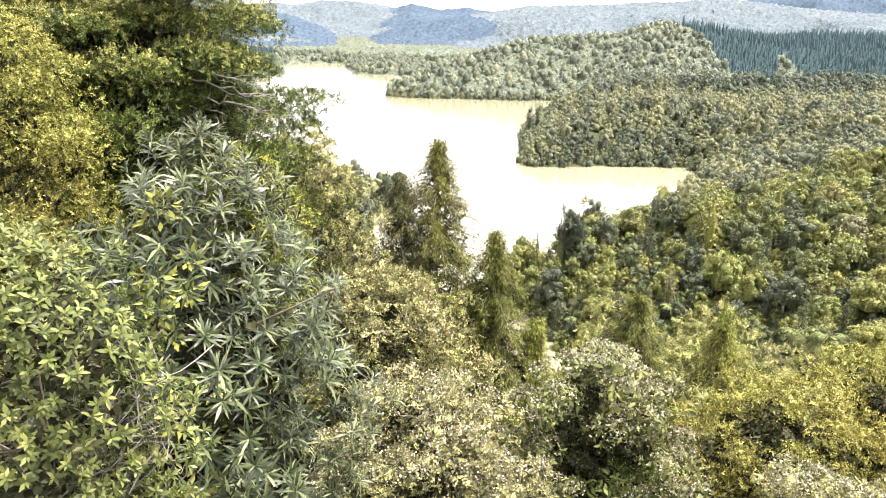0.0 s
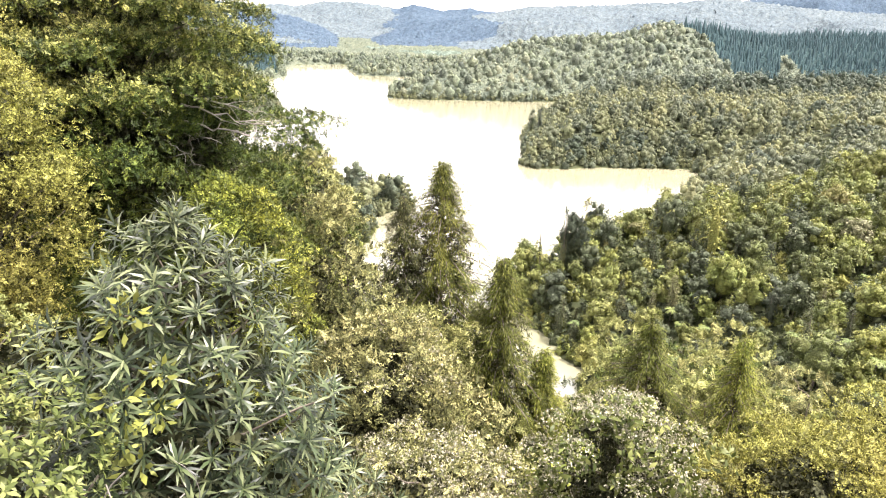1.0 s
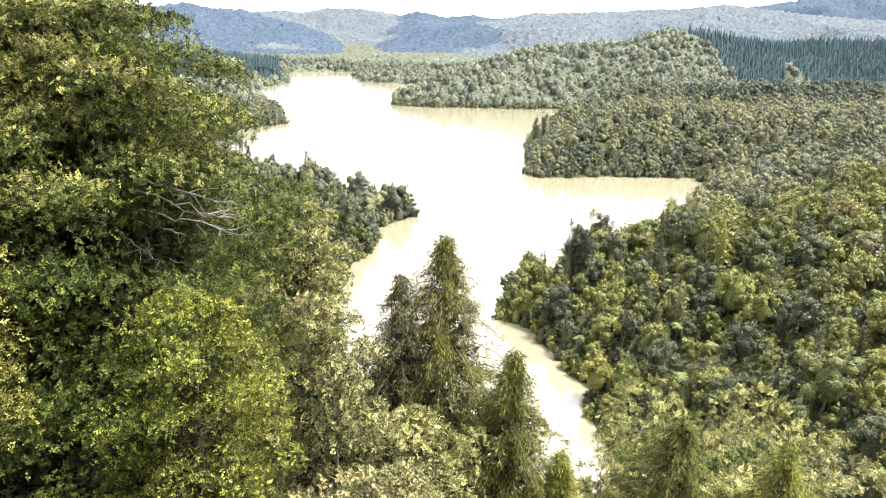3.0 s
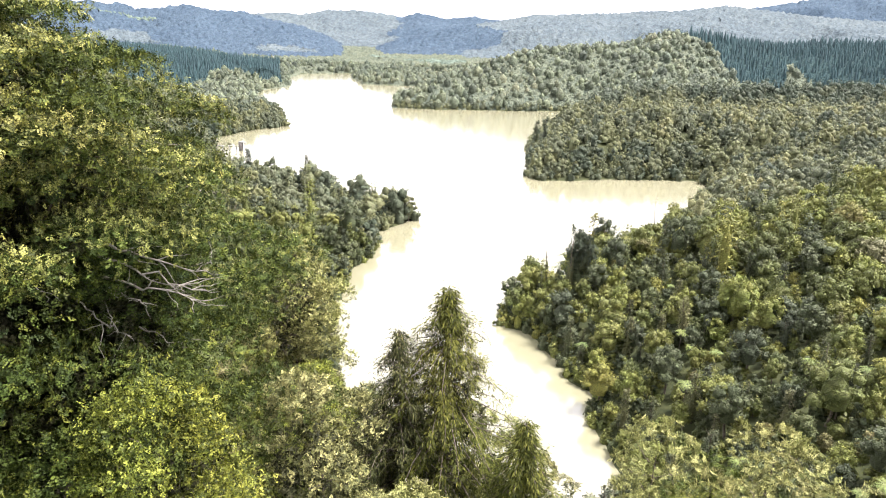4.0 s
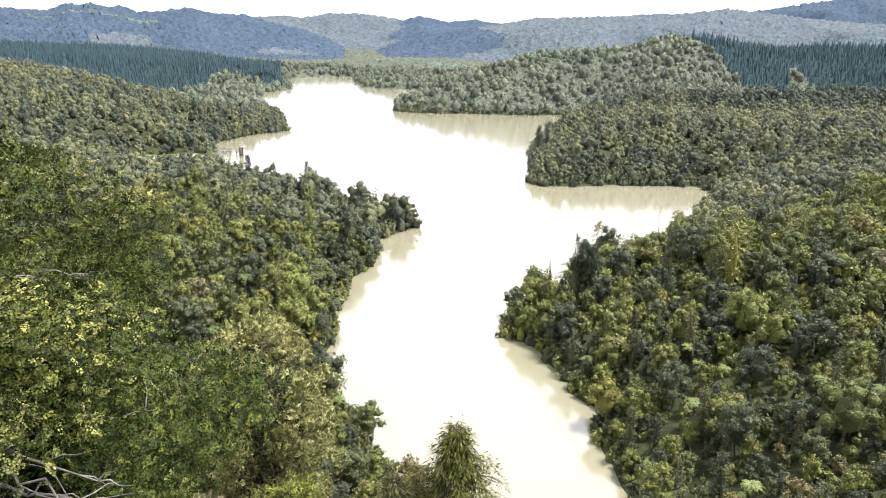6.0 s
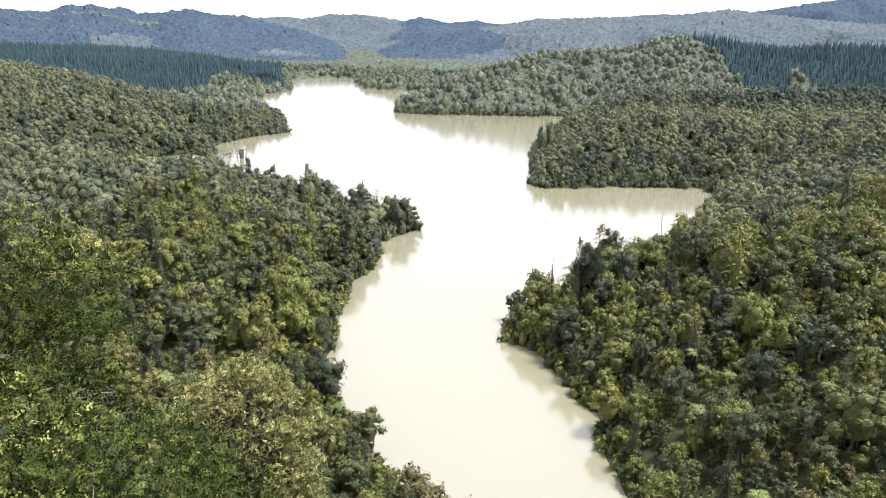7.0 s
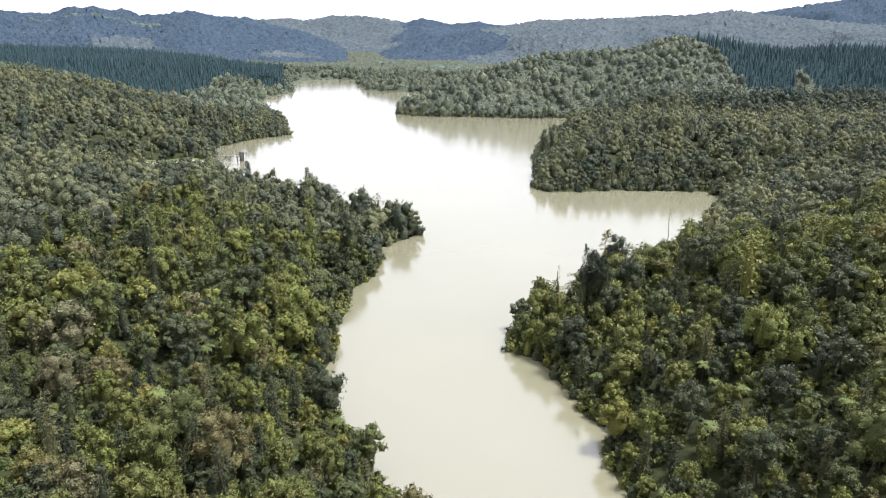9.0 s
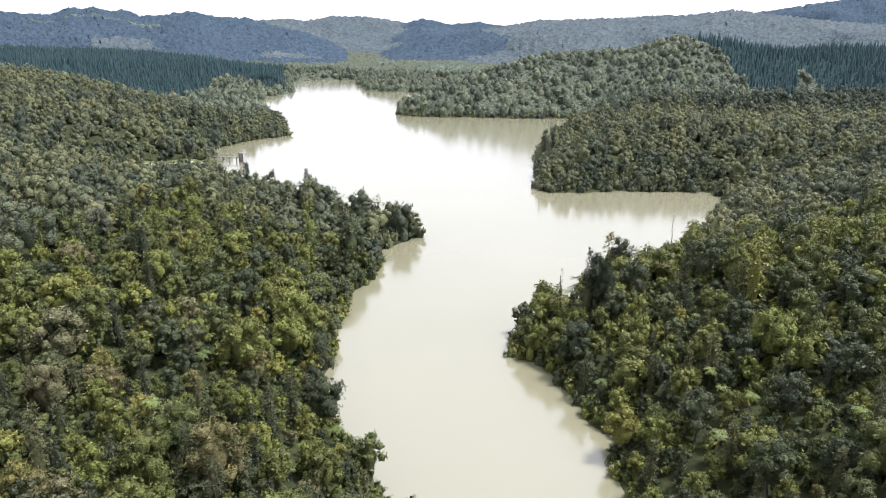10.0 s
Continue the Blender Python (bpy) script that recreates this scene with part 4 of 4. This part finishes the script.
def stems_geo(centres, top, r0, rng, share=0.12, lean=0.3):
    """A stem with boughs that reach some of the leaf clusters."""
    g = [limb((0, 0, -0.6), (rng.normal(0, 0.1), rng.normal(0, 0.1), top * 0.93), r0, r0 * 0.2, rng, 0.04, 8, 7)]
    for c in centres[rng.uniform(0, 1, len(centres)) < share]:
        z = max(0.2, c[2] - np.hypot(c[0], c[1]) * rng.uniform(0.3, 0.9))
        g.append(limb((0, 0, z), c, r0 * 0.3, 0.006, rng, 0.12, 5, 4))
    return joined(g)


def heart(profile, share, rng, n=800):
    """The dense twiggy inside of a shrub: leaves and twigs that fill its profile, coloured dark as its shade."""
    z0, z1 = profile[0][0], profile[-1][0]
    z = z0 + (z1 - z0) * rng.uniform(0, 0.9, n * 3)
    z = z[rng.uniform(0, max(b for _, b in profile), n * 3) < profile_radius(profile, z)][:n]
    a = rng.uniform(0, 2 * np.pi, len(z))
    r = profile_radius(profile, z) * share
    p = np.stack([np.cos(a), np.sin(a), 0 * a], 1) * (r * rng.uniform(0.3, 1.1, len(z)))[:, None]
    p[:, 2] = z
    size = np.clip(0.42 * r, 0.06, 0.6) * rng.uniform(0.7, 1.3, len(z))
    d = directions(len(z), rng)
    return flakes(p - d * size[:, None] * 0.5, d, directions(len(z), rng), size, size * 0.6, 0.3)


def growth(name, label, category, x, y, profile, k, rc, n, length, width, material, seed, squash=0.7, curved=False,
           tiers=0.0, inner=0.25, stem=0.06, whorl=0, share=0.12, lobes=5):
    """A shrub or tree that stands on the hill; the profile gives its radius by height above the lake."""
    rng = np.random.default_rng(seed)
    base = float(ground(np.array([x]), np.array([y]))[0])
    prof = [(z - base, r) for z, r in profile]
    ob = thing(name, x, y, base, label, category)
    if not whorl and name != "low_shrub":
        k, rc, n = int(k / 3.4), rc * 1.75, int(n * 3.6)
    c, o = cluster_centres(prof, k, rng, inner, lobes, tiers)
    radii = rc * rng.uniform(0.65, 1.3, len(c))
    part("stem", stems_geo(c, prof[-1][0], stem, rng, share), M_BARK, ob)
    geo = whorls(c, o, whorl, length, width, rng) if whorl else heads(c, o, radii, n, length, width, rng, squash, curved)
    part("foliage", geo, material, ob)
    if name != "low_shrub":
        part("inner_foliage", heart(prof, {"dark_tree": 0.62, "long_leaved_shrub": 0.66, "broad_leaved_shrub": 0.66}.get(name, 0.62), rng, 2200 if name == "dark_tree" else 800), M_INNER_SHADE, ob, "twigs and leaves inside, darkened to stand for shade")
    return ob, c, o, rng, radii


def blossom(ob, c, o, rng, radii, share, n, size, material=None, name="blossom", label="cream blossom", above=0.0):
    """Flower heads or young shoots on the outside of a shrub."""
    top = c[:, 2].max()
    m = (rng.uniform(0, 1, len(c)) < share) & (c[:, 2] > top * above)
    part(name, heads(c[m], o[m], radii[m] * 1.08, n * 5, size * 0.8, size * 0.6, rng, 0.75, up=0.8), material or M_BLOSSOM, ob, label)["kind"] = "stuff"


def weeping_tree(label, x, y, top, low, radius, material, seed, k=330):
    """A young weeping podocarp: a leader, drooping boughs, hanging sprays."""
    rng = np.random.default_rng(seed)
    base = float(ground(np.array([x]), np.array([y]))[0])
    high = top - base
    ob = thing("weeping_conifer", x, y, base, label, "conifer tree", "young weeping conifers below the brow")
    g, pts, outs = [limb((0, 0, -0.6), (0, 0, high), 0.09, 0.012, rng, 0.01, 9, 6)], [], []
    lo = low - base
    for i in range(k):
        t = ((i + rng.uniform(0, 1)) / k) ** 0.8
        a = i * 2.39996 + rng.normal(0, 0.3)
        r = 1.2 * radius * (1 - t) ** 0.84 * rng.choice([0.5, 0.75, 0.95, 1.12]) * rng.uniform(0.9, 1.1) + 0.05
        z = lo + (high - lo) * t
        e = np.array([math.cos(a), math.sin(a), 0])
        s = np.array([0, 0, z + 0.2 * r])
        bend, tip = e * r * 0.6 + np.array([0, 0, z + 0.32 * r]), e * r + np.array([0, 0, z - 0.05 * r])
        g.append(tube([s, (s + bend) / 2 + np.array([0, 0, 0.05 * r]), bend * 0.6 + tip * 0.4, tip], [0.02, 0.014, 0.008, 0.004], 4))
        steps = int(5 + 9 * r)
        for f in np.linspace(0.25, 1.0, steps):
            pts.append(s * (1 - f) ** 2 + bend * 2 * f * (1 - f) + tip * f * f + rng.normal(0, 0.03, 3))
            outs.append(e)
    part("stem", joined(g), M_BARK, ob)
    part("inner_foliage", heart([(lo, radius * 0.6), (lo + (high - lo) * 0.5, radius * 0.4), (lo + (high - lo) * 0.8, radius * 0.2), (high, 0.03)], 1.0, rng, 600), M_INNER_SHADE, ob, "twigs and leaves inside, darkened to stand for shade")
    part("foliage", tufts(np.array(pts), np.array(outs), 0.1, 17, 0.085, 0.0145, rng, "droop", 1.4), material, ob)
    return ob


def brow_plants():
    # long-leaved shrub nearest to the eye
    ob, c, o, rng, radii = growth("long_leaved_shrub", "tall shrub with rosettes of long glossy dark leaves", "shrub", -1.1, -3.0,
                           [(51.3, 0.75), (52.8, 0.95), (53.9, 0.85), (54.7, 0.58), (55.12, 0.3), (55.36, 0.04)], 1450, 0, 0, 0.115, 0.017, M_GLOSSY, 101, whorl=16, stem=0.03, inner=0.35, share=0.05)
    m = (np.abs(c[:, 0] - 0.1) < 0.16) & (c[:, 1] < -0.4) & (rng.uniform(0, 1, len(c)) < 0.45)
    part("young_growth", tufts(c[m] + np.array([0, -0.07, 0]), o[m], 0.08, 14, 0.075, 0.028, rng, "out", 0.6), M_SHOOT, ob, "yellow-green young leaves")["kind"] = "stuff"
    g = []
    for i in range(46):
        a = np.array([0.05 + rng.normal(0, 0.12), -1.1 + rng.normal(0, 0.08), c[:, 2].max() - 1.6 + rng.uniform(0, 0.75)])
        b, t = a + np.array([rng.normal(-0.25, 0.25), -0.12, rng.normal(-0.15, 0.22)]), np.linspace(0, 1, 9)[:, None]
        g.append(tube(a + (b - a) * t + rng.normal(0, 0.09, 3) * np.sin(np.pi * t) + rng.normal(0, 0.03, 3) * np.sin(2 * np.pi * t), np.linspace(0.0038, 0.0012, 9), 4))
    for i in range(4):
        a = np.array([0.1, -1.12, c[:, 2].max() - 1.12 - 0.12 * i])
        g.append(limb(a, a + np.array([-0.55, -0.25, -0.32 - 0.08 * i]), 0.006, 0.003, rng, 0.12, 7, 5))
    part("bare_twig", joined(g), M_DEAD, ob, "tangle of grey bare twigs")
    # pale broad-leaved shrub beside it
    growth("broad_leaved_shrub", "shrub with pale green broad pointed leaves", "shrub", -1.5, -4.4, [(51.5, 0.55), (53.5, 0.68), (54.5, 0.64), (54.95, 0.42), (55.15, 0.08)],
           3000, 0, 0, 0.046, 0.018, M_BROAD, 102, whorl=9, stem=0.018, inner=0.3, share=0.02)
    growth("broad_leaved_shrub", "yellow-green shrub with small pointed leaves", "shrub", -3.05, -2.0, [(51.0, 0.7), (53.0, 0.85), (53.9, 0.75), (54.5, 0.1)],
           1500, 0, 0, 0.055, 0.021, M_YOUNG, 118, whorl=9, stem=0.02, inner=0.3, share=0.02)
    # golden fine-leaved tree
    ob, c, o, rng, radii = growth("golden_tree", "golden-yellow fine-leaved small tree", "tree", -5.12, 1.4, [(52.5, 0.5), (53.3, 0.9), (54.4, 0.98), (55.3, 0.85), (56.0, 0.5), (56.5, 0.1)],
                           700, 0.22, 27, 0.11, 0.055, M_GOLD, 103, stem=0.09)
    # the large dark tree
    ob, c, o, rng, radii = growth("dark_tree", "large dark green tree with tiered branches of small leaves", "tree", -5.5, 5.6,
                           [(51.5, 0.9), (52.2, 2.6), (53.2, 3.25), (54.3, 3.0), (55.7, 2.6), (56.6, 2.1), (57.3, 1.5), (58.1, 0.2)], 1900, 0.36, 44, 0.16, 0.085, M_DARK, 104,
                           squash=0.42, tiers=0.6, stem=0.22, inner=0.35, share=0.03)
    low = float(c[:, 2].min())
    # Dark fill under the crown stands in for its deep shade.
    part("underside", heart([(low - 5.0, 0.8), (low - 2.0, 1.6), (low - 0.4, 2.4), (low + 0.6, 2.7)], 1.0, rng, 1500), M_INNER_SHADE, ob, "dark twig fill standing in for the shade under the crown")
    # Upper clusters towards +x get the lighter leaves, sunlight put into colour.
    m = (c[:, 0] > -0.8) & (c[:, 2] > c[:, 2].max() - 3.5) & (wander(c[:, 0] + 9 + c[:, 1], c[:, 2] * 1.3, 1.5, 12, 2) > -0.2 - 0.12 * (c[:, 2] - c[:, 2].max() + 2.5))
    part("young_growth", heads(c[m] + np.array([0, 0, 0.04]), o[m], radii[m] * 1.06, 150, 0.13, 0.07, rng, 0.5, up=0.55), M_SUNLIT, ob, "yellow-green leaf tone standing in for sunlight on the crown")
    g = []
    for i in range(9):
        a = rng.uniform(-1.0, 0.5)
        z = c[:, 2].max() - rng.uniform(2.2, 4.6)
        s = np.array([math.cos(a), math.sin(a), 0]) * rng.uniform(1.6, 2.1)
        s[2] = z
        tip = s * np.array([1.38, 1.38, 1]) + np.array([0, 0, rng.uniform(-0.25, 0.05)])
        t = np.linspace(0, 1, 8)[:, None]
        line = s + (tip - s) * t + rng.normal(0, 0.025, (8, 3)) * np.sin(np.pi * t)
        g = [tube(line, np.linspace(0.012, 0.004, 8), 5)]
        for j in range(6):
            q = line[rng.integers(2, 8)]
            g.append(limb(q, q + rng.normal(0, 0.17, 3), 0.006, 0.002, rng, 0.2, 4, 4))
        part("dead_branch", joined(g), M_DEAD, ob, "bleached bare branch")
    for lift, turn in ((0.0, 0.05), (-0.16, -0.12), (-0.42, 0.2)):
        s = np.array([1.75, -0.95, 55.15 - ob.location.z + lift])
        tip = s + np.array([1.25, -0.35 + turn, -0.22])
        t = np.linspace(0, 1, 9)[:, None]
        line = s + (tip - s) * t + rng.normal(0, 0.03, (9, 3)) * np.sin(np.pi * t)
        g = [tube(line, np.linspace(0.02, 0.005, 9), 5)]
        for j in range(11):
            q = line[rng.integers(2, 9)]
            g.append(limb(q, q + np.array([0.24, 0, 0.02]) + rng.normal(0, 0.13, 3), 0.008, 0.002, rng, 0.15, 4, 4))
        part("dead_branch", joined(g), M_DEAD, ob, "bleached bare branch")
    # lime bush below the dark tree, then the shrubs of the brow
    growth("lime_bush", "dense bright yellow-green small-leaved bush", "bush", -2.62, 3.1, [(48.5, 0.7), (51.5, 0.86), (52.9, 0.8), (53.6, 0.55), (54.05, 0.1)], 760, 0.17, 30, 0.1, 0.055, M_LIME, 105)
    growth("olive_shrub", "grey-olive shrub with small stiff leaves", "shrub", -1.3, 4.3, [(48, 0.7), (51.5, 0.85), (52.8, 0.62), (53.5, 0.1)], 480, 0.15, 18, 0.14, 0.075, M_OLIVE, 106, share=0.05)
    ob, c, o, rng, radii = growth("flowering_shrub", "pale olive shrub with faded cream flower heads", "shrub", -0.3, 1.5, [(49.8, 0.9), (51, 1.15), (52.2, 0.85), (52.75, 0.15)], 560, 0.15, 18, 0.14, 0.075, M_OLIVE, 107, share=0.05)
    blossom(ob, c, o, rng, radii, 0.25, 12, 0.05)
    ob, c, o, rng, radii = growth("olive_shrub", "olive shrub with buff seed heads", "shrub", -0.1, 4.8, [(48.4, 1.0), (49.8, 1.2), (51.0, 0.8), (51.5, 0.15)], 560, 0.15, 18, 0.14, 0.075, M_TAN, 108, share=0.05)
    blossom(ob, c, o, rng, radii, 0.25, 12, 0.045)
    ob, c, o, rng, radii = growth("flowering_shrub", "shrub covered in cream-white blossom", "shrub", 0.3, -0.5, [(49.2, 0.9), (50.8, 1.2), (51.7, 0.9), (52.2, 0.15)], 560, 0.15, 18, 0.14, 0.075, M_OLIVE, 109, share=0.05)
    blossom(ob, c, o, rng, radii, 0.9, 34, 0.05, above=0.6)
    ob, c, o, rng, radii = growth("flowering_shrub", "rounded green shrub crowned with cream-white blossom", "shrub", 2.72, 1.0, [(48.9, 0.9), (50.3, 1.25), (51.35, 0.95), (51.85, 0.15)], 620, 0.14, 16, 0.1, 0.045, M_BROAD, 110, curved=True)
    blossom(ob, c, o, rng, radii, 0.8, 34, 0.05, above=0.68)
    blossom(ob, c, o, rng, radii, 0.12, 12, 0.07, M_LIME, "young_growth", "yellow-green young leaves", 0.5)
    growth("golden_shrub", "low spreading golden-green shrub", "shrub", 5.4, 1.2, [(48.2, 1.2), (49.9, 1.7), (50.8, 1.2), (51.25, 0.2)], 900, 0.16, 20, 0.13, 0.065, M_GOLD, 111, share=0.03)
    ob, c, o, rng, radii = growth("flowering_shrub", "shrub covered in cream-white blossom", "shrub", 4.7, -1.6, [(48.7, 0.8), (50.5, 1.1), (51.3, 0.8), (51.7, 0.15)], 480, 0.15, 18, 0.14, 0.075, M_OLIVE, 112)
    blossom(ob, c, o, rng, radii, 0.9, 34, 0.05, above=0.6)
    growth("golden_shrub", "low spreading golden-green shrub", "shrub", 7.6, 2.2, [(48.3, 1.2), (49.8, 1.7), (50.9, 1.2), (51.3, 0.2)], 700, 0.16, 18, 0.13, 0.065, M_GOLD, 113, share=0.03)
    growth("lime_bush", "bright yellow-green bush on the slope", "bush", -2.3, 9.4, [(45.5, 0.6), (49.5, 0.85), (50.6, 0.6), (51.15, 0.1)], 360, 0.16, 18, 0.14, 0.07, M_LIME, 114)
    growth("olive_shrub", "grey-olive shrub with small stiff leaves", "shrub", -1.1, 9.8, [(45, 0.8), (49, 1.0), (50, 0.7), (50.5, 0.1)], 400, 0.16, 18, 0.14, 0.07, M_OLIVE, 115)
    ob, c, o, rng, radii = growth("tan_tree", "round tan-olive tree with bare grey limbs inside", "tree", -3.2, 11.6, [(48, 0.7), (50.6, 1.1), (52.0, 1.15), (52.7, 0.75), (53.15, 0.15)], 640, 0.18, 20, 0.15, 0.075, M_TAN, 116, stem=0.12, share=0.2)
    # young weeping conifers
    weeping_tree("young weeping conifer with hanging olive-green sprays", 0.45, 7.4, 53.6, 46.5, 2.45, M_RIMU, 121, 310)
    weeping_tree("slender dark weeping conifer with open crown", -0.34, 7.2, 52.95, 46.5, 1.85, M_RIMU_DARK, 122, 170)
    weeping_tree("young weeping conifer with hanging olive-green sprays", 1.62, 5.95, 52.05, 46, 1.7, M_RIMU, 123, 240)
    weeping_tree("small lime-green weeping conifer", 2.55, 6.0, 50.15, 46, 0.9, M_RIMU_LIME, 124, 150)
    weeping_tree("broad olive weeping conifer", 4.75, 6.4, 50.65, 45, 2.4, M_RIMU, 125, 190)
    weeping_tree("small lime-green weeping conifer", 6.45, 5.9, 50.5, 45, 1.6, M_RIMU_LIME, 126, 140)
    # low growth between them
    r = np.random.default_rng(33)
    kinds = [(M_OLIVE, "low olive shrub between the taller plants"), (M_TAN, "low tan-olive shrub between the taller plants"), (M_DARK, "low green shrub between the taller plants"), (M_DARK, "low shrub given dark leaves for the shade under the tree")]
    spots = [(x, y) for y in np.arange(-3.4, 13, 2.0) for x in np.arange(-9, 11, 2.1)]
    for i, (x, y) in enumerate(spots):
        x, y = x + r.uniform(-0.7, 0.7), y + r.uniform(-0.7, 0.7)
        top = 50.4 - 0.17 * max(y, 0) - 0.12 * max(x - 3, 0) + r.uniform(-0.5, 0.4)
        if 2.0 < x < 4.6 and y > 3:
            top -= 1.6
        if abs(x) > 4.2 + 0.75 * (y + 7) or (x < -2.8 and y < 5):
            continue
        # West of -3.5 dark leaves stand in for the big tree's shade.
        mat, label = kinds[3] if x < -3.5 else kinds[int(r.integers(0, 3))]
        growth("low_shrub", label, "shrub", x, y, [(top - 3.2, 0.9), (top - 1.2, 1.25), (top - 0.4, 0.85), (top, 0.15)], 75, 0.26, 11, 0.28, 0.16, mat, 200 + i, share=0.06)


brow_plants()


# ---- the shore: tall trees that stand out, the intake jetty, the grass bank ----
def standout(kind, label, x, y, top, width, material, seed, n=900, size=0.35):
    """A single tree that rises out of the canopy, of the height that it has."""
    global RNG
    RNG = np.random.default_rng(seed)
    geo = leafy(kind, n, size)
    base = float(ground(np.array([x]), np.array([y]))[0]) - 0.2
    ob = thing({"spire": "podocarp_tree", "broad": "forest_tree", "bushy": "small_tree"}[kind], x, y, base, label, "tree")
    v = geo[0].copy()
    v[:, 2] *= (top - base) / v[:, 2].max()
    v[:, :2] *= width / np.abs(v[:, :2]).max()
    part("trunk", trunk_geo(RNG, (top - base) * 0.85, 0.2, 4), M_BARK, ob)
    part("crown", (v, *geo[1:]), material, ob, "", M_PODO_SOLID)


def bare_tree(label, x, y, top, seed):
    rng = np.random.default_rng(seed)
    base = float(ground(np.array([x]), np.array([y]))[0]) - 0.2
    ob = thing("dead_tree", x, y, base, label, "dead tree")
    h = top - base
    g = [limb((0, 0, -0.3), (0.2, 0.1, h), 0.16, 0.03, rng, 0.03, 7, 6)]
    for i in range(9):
        z, a = h * rng.uniform(0.45, 0.95), rng.uniform(0, 6.28)
        g.append(limb((0, 0, z), (math.cos(a) * 1.1, math.sin(a) * 1.1, z + rng.uniform(0.2, 1.0)), 0.05, 0.015, rng, 0.15, 5, 4))
    part("trunk", joined(g), M_DEAD, ob)


def shore_things():
    standout("broad", "tall dark-crowned tree on the point", 29.5, 134, 20.0, 4.2, M_DEEP, 301, 900, 0.7)
    standout("spire", "tall dark podocarp on the point", 27.3, 133, 21.2, 2.2, M_DEEP, 302, 600, 0.6)
    standout("broad", "dark round-headed tree above the cove", 39.5, 159, 16.2, 3.2, M_DEEP, 303, 700, 0.6)
    standout("spire", "thin pale spire at the water's edge", 23.1, 138, 15.3, 1.0, M_GREY, 304, 300)
    standout("spire", "small spire at the tip of the point", 19.0, 135.5, 9.7, 0.9, M_FOREST, 305, 300)
    standout("spire", "dark conifer at the corner of the far point", 46, 338, 18.5, 3.2, M_DEEP, 306, 500, 0.7)
    standout("spire", "dark conifer at the corner of the far point", 51, 346, 17.5, 3.2, M_DEEP, 307, 500, 0.7)
    standout("spire", "pale feathery tree on the western point", -43.0, 216, 19.6, 2.0, M_GREY, 308, 900, 0.6)
    standout("spire", "dark pointed conifer on the western ridge", -66, 232, 18.0, 2.6, M_DEEP, 309, 900, 0.5)
    standout("broad", "umbrella-crowned tree leaning from the western tip", -10, 209, 8.5, 3.4, M_PODO, 310, 400, 0.5)
    standout("broad", "dark tree leaning out from the western bank", -21.0, 116, 10.5, 2.9, M_DEEP, 312, 800, 0.5)
    standout("broad", "dark tree leaning out from the western bank", -20.6, 106, 9.0, 2.3, M_DEEP, 313, 800, 0.5)
    for i, (x, y, top, width) in enumerate(((-84, 158, 25.5, 3.6), (-46.7, 110, 17.0, 3.2), (-40, 115, 15.2, 3.0), (-38.4, 105, 15.6, 3.0), (-62, 113, 20.5, 3.0), (-48.7, 156, 19.3, 3.0),
                                            (70, 123, 23.5, 4.0), (50.5, 107, 18.3, 3.0), (56, 98, 17.5, 3.4))):
        standout("broad", "dark green dense-headed tree standing in the forest", x, y, top, width, M_DEEP, 320 + i, 700, 0.5)
    standout("spire", "dark narrow podocarp standing in the forest", 49, 142, 21.0, 1.7, M_DEEP, 331, 600, 0.5)
    standout("broad", "pale grey-olive tree standing in the forest", -70, 141, 25.0, 3.0, M_GREY, 332, 700, 0.5)
    bare_tree("bare grey dead tree above the cove", 60.5, 188, 15.6, 311)
    # intake jetty with its tower
    ob = thing("intake_jetty", -97, 331, 0, "concrete intake tower at the end of a thin jetty", "jetty")
    part("deck", box(-14.5, -0.9, -0.5, 0.5, 2.0, 2.25), M_CONCRETE, ob)
    for i in range(4):
        part("pile", box(-12.4 + 3.3 * i, -12.0 + 3.3 * i, -0.3, 0.3, -3, 2.0), M_CONCRETE, ob)
    tower = part("tower", box(-0.9, 0.7, -0.9, 0.9, -3, 3.9), M_DARKWOOD, ob, "dark weathered tower")
    part("roof", box(-1.1, 2.3, -1.1, 1.1, 3.9, 4.2), M_CONCRETE, tower, "pale overhanging slab roof")
    for y in (-0.9, 0.8):
        part("post", box(1.9, 2.02, y, y + 0.12, -3, 3.9), M_DARKWOOD, tower)
    for y in (-0.68, 0.62):
        part("rail", box(-14.5, -0.9, y * 0.7, y * 0.7 + 0.05, 2.95, 3.02), M_DARKWOOD, ob)
    # grass bank and gravel track behind the western point
    for name, mat, label, w, off in (("grass_bank", M_GRASS, "strip of mown grass by the water", 5.0, 0.35), ("track", M_TRACK, "pale gravel track across the grass", 1.6, 0.5)):
        s, t = np.meshgrid(np.linspace(-13, 13, 27), np.linspace(-w, w, 9))
        x, y = -122 + s * 0.88 - t * 0.2, 313 + s * 0.5 + t
        v = np.stack([x, y, np.maximum(ground(x, y), 0.1) + off], -1).reshape(-1, 3)
        i = (np.arange(8)[:, None] * 27 + np.arange(26)[None]).ravel()
        tagged(new(name, quad_mesh(name, v, np.stack([i, i + 1, i + 28, i + 27], 1), mat)), label, "grass" if name == "grass_bank" else "track", kind="structure")


shore_things()
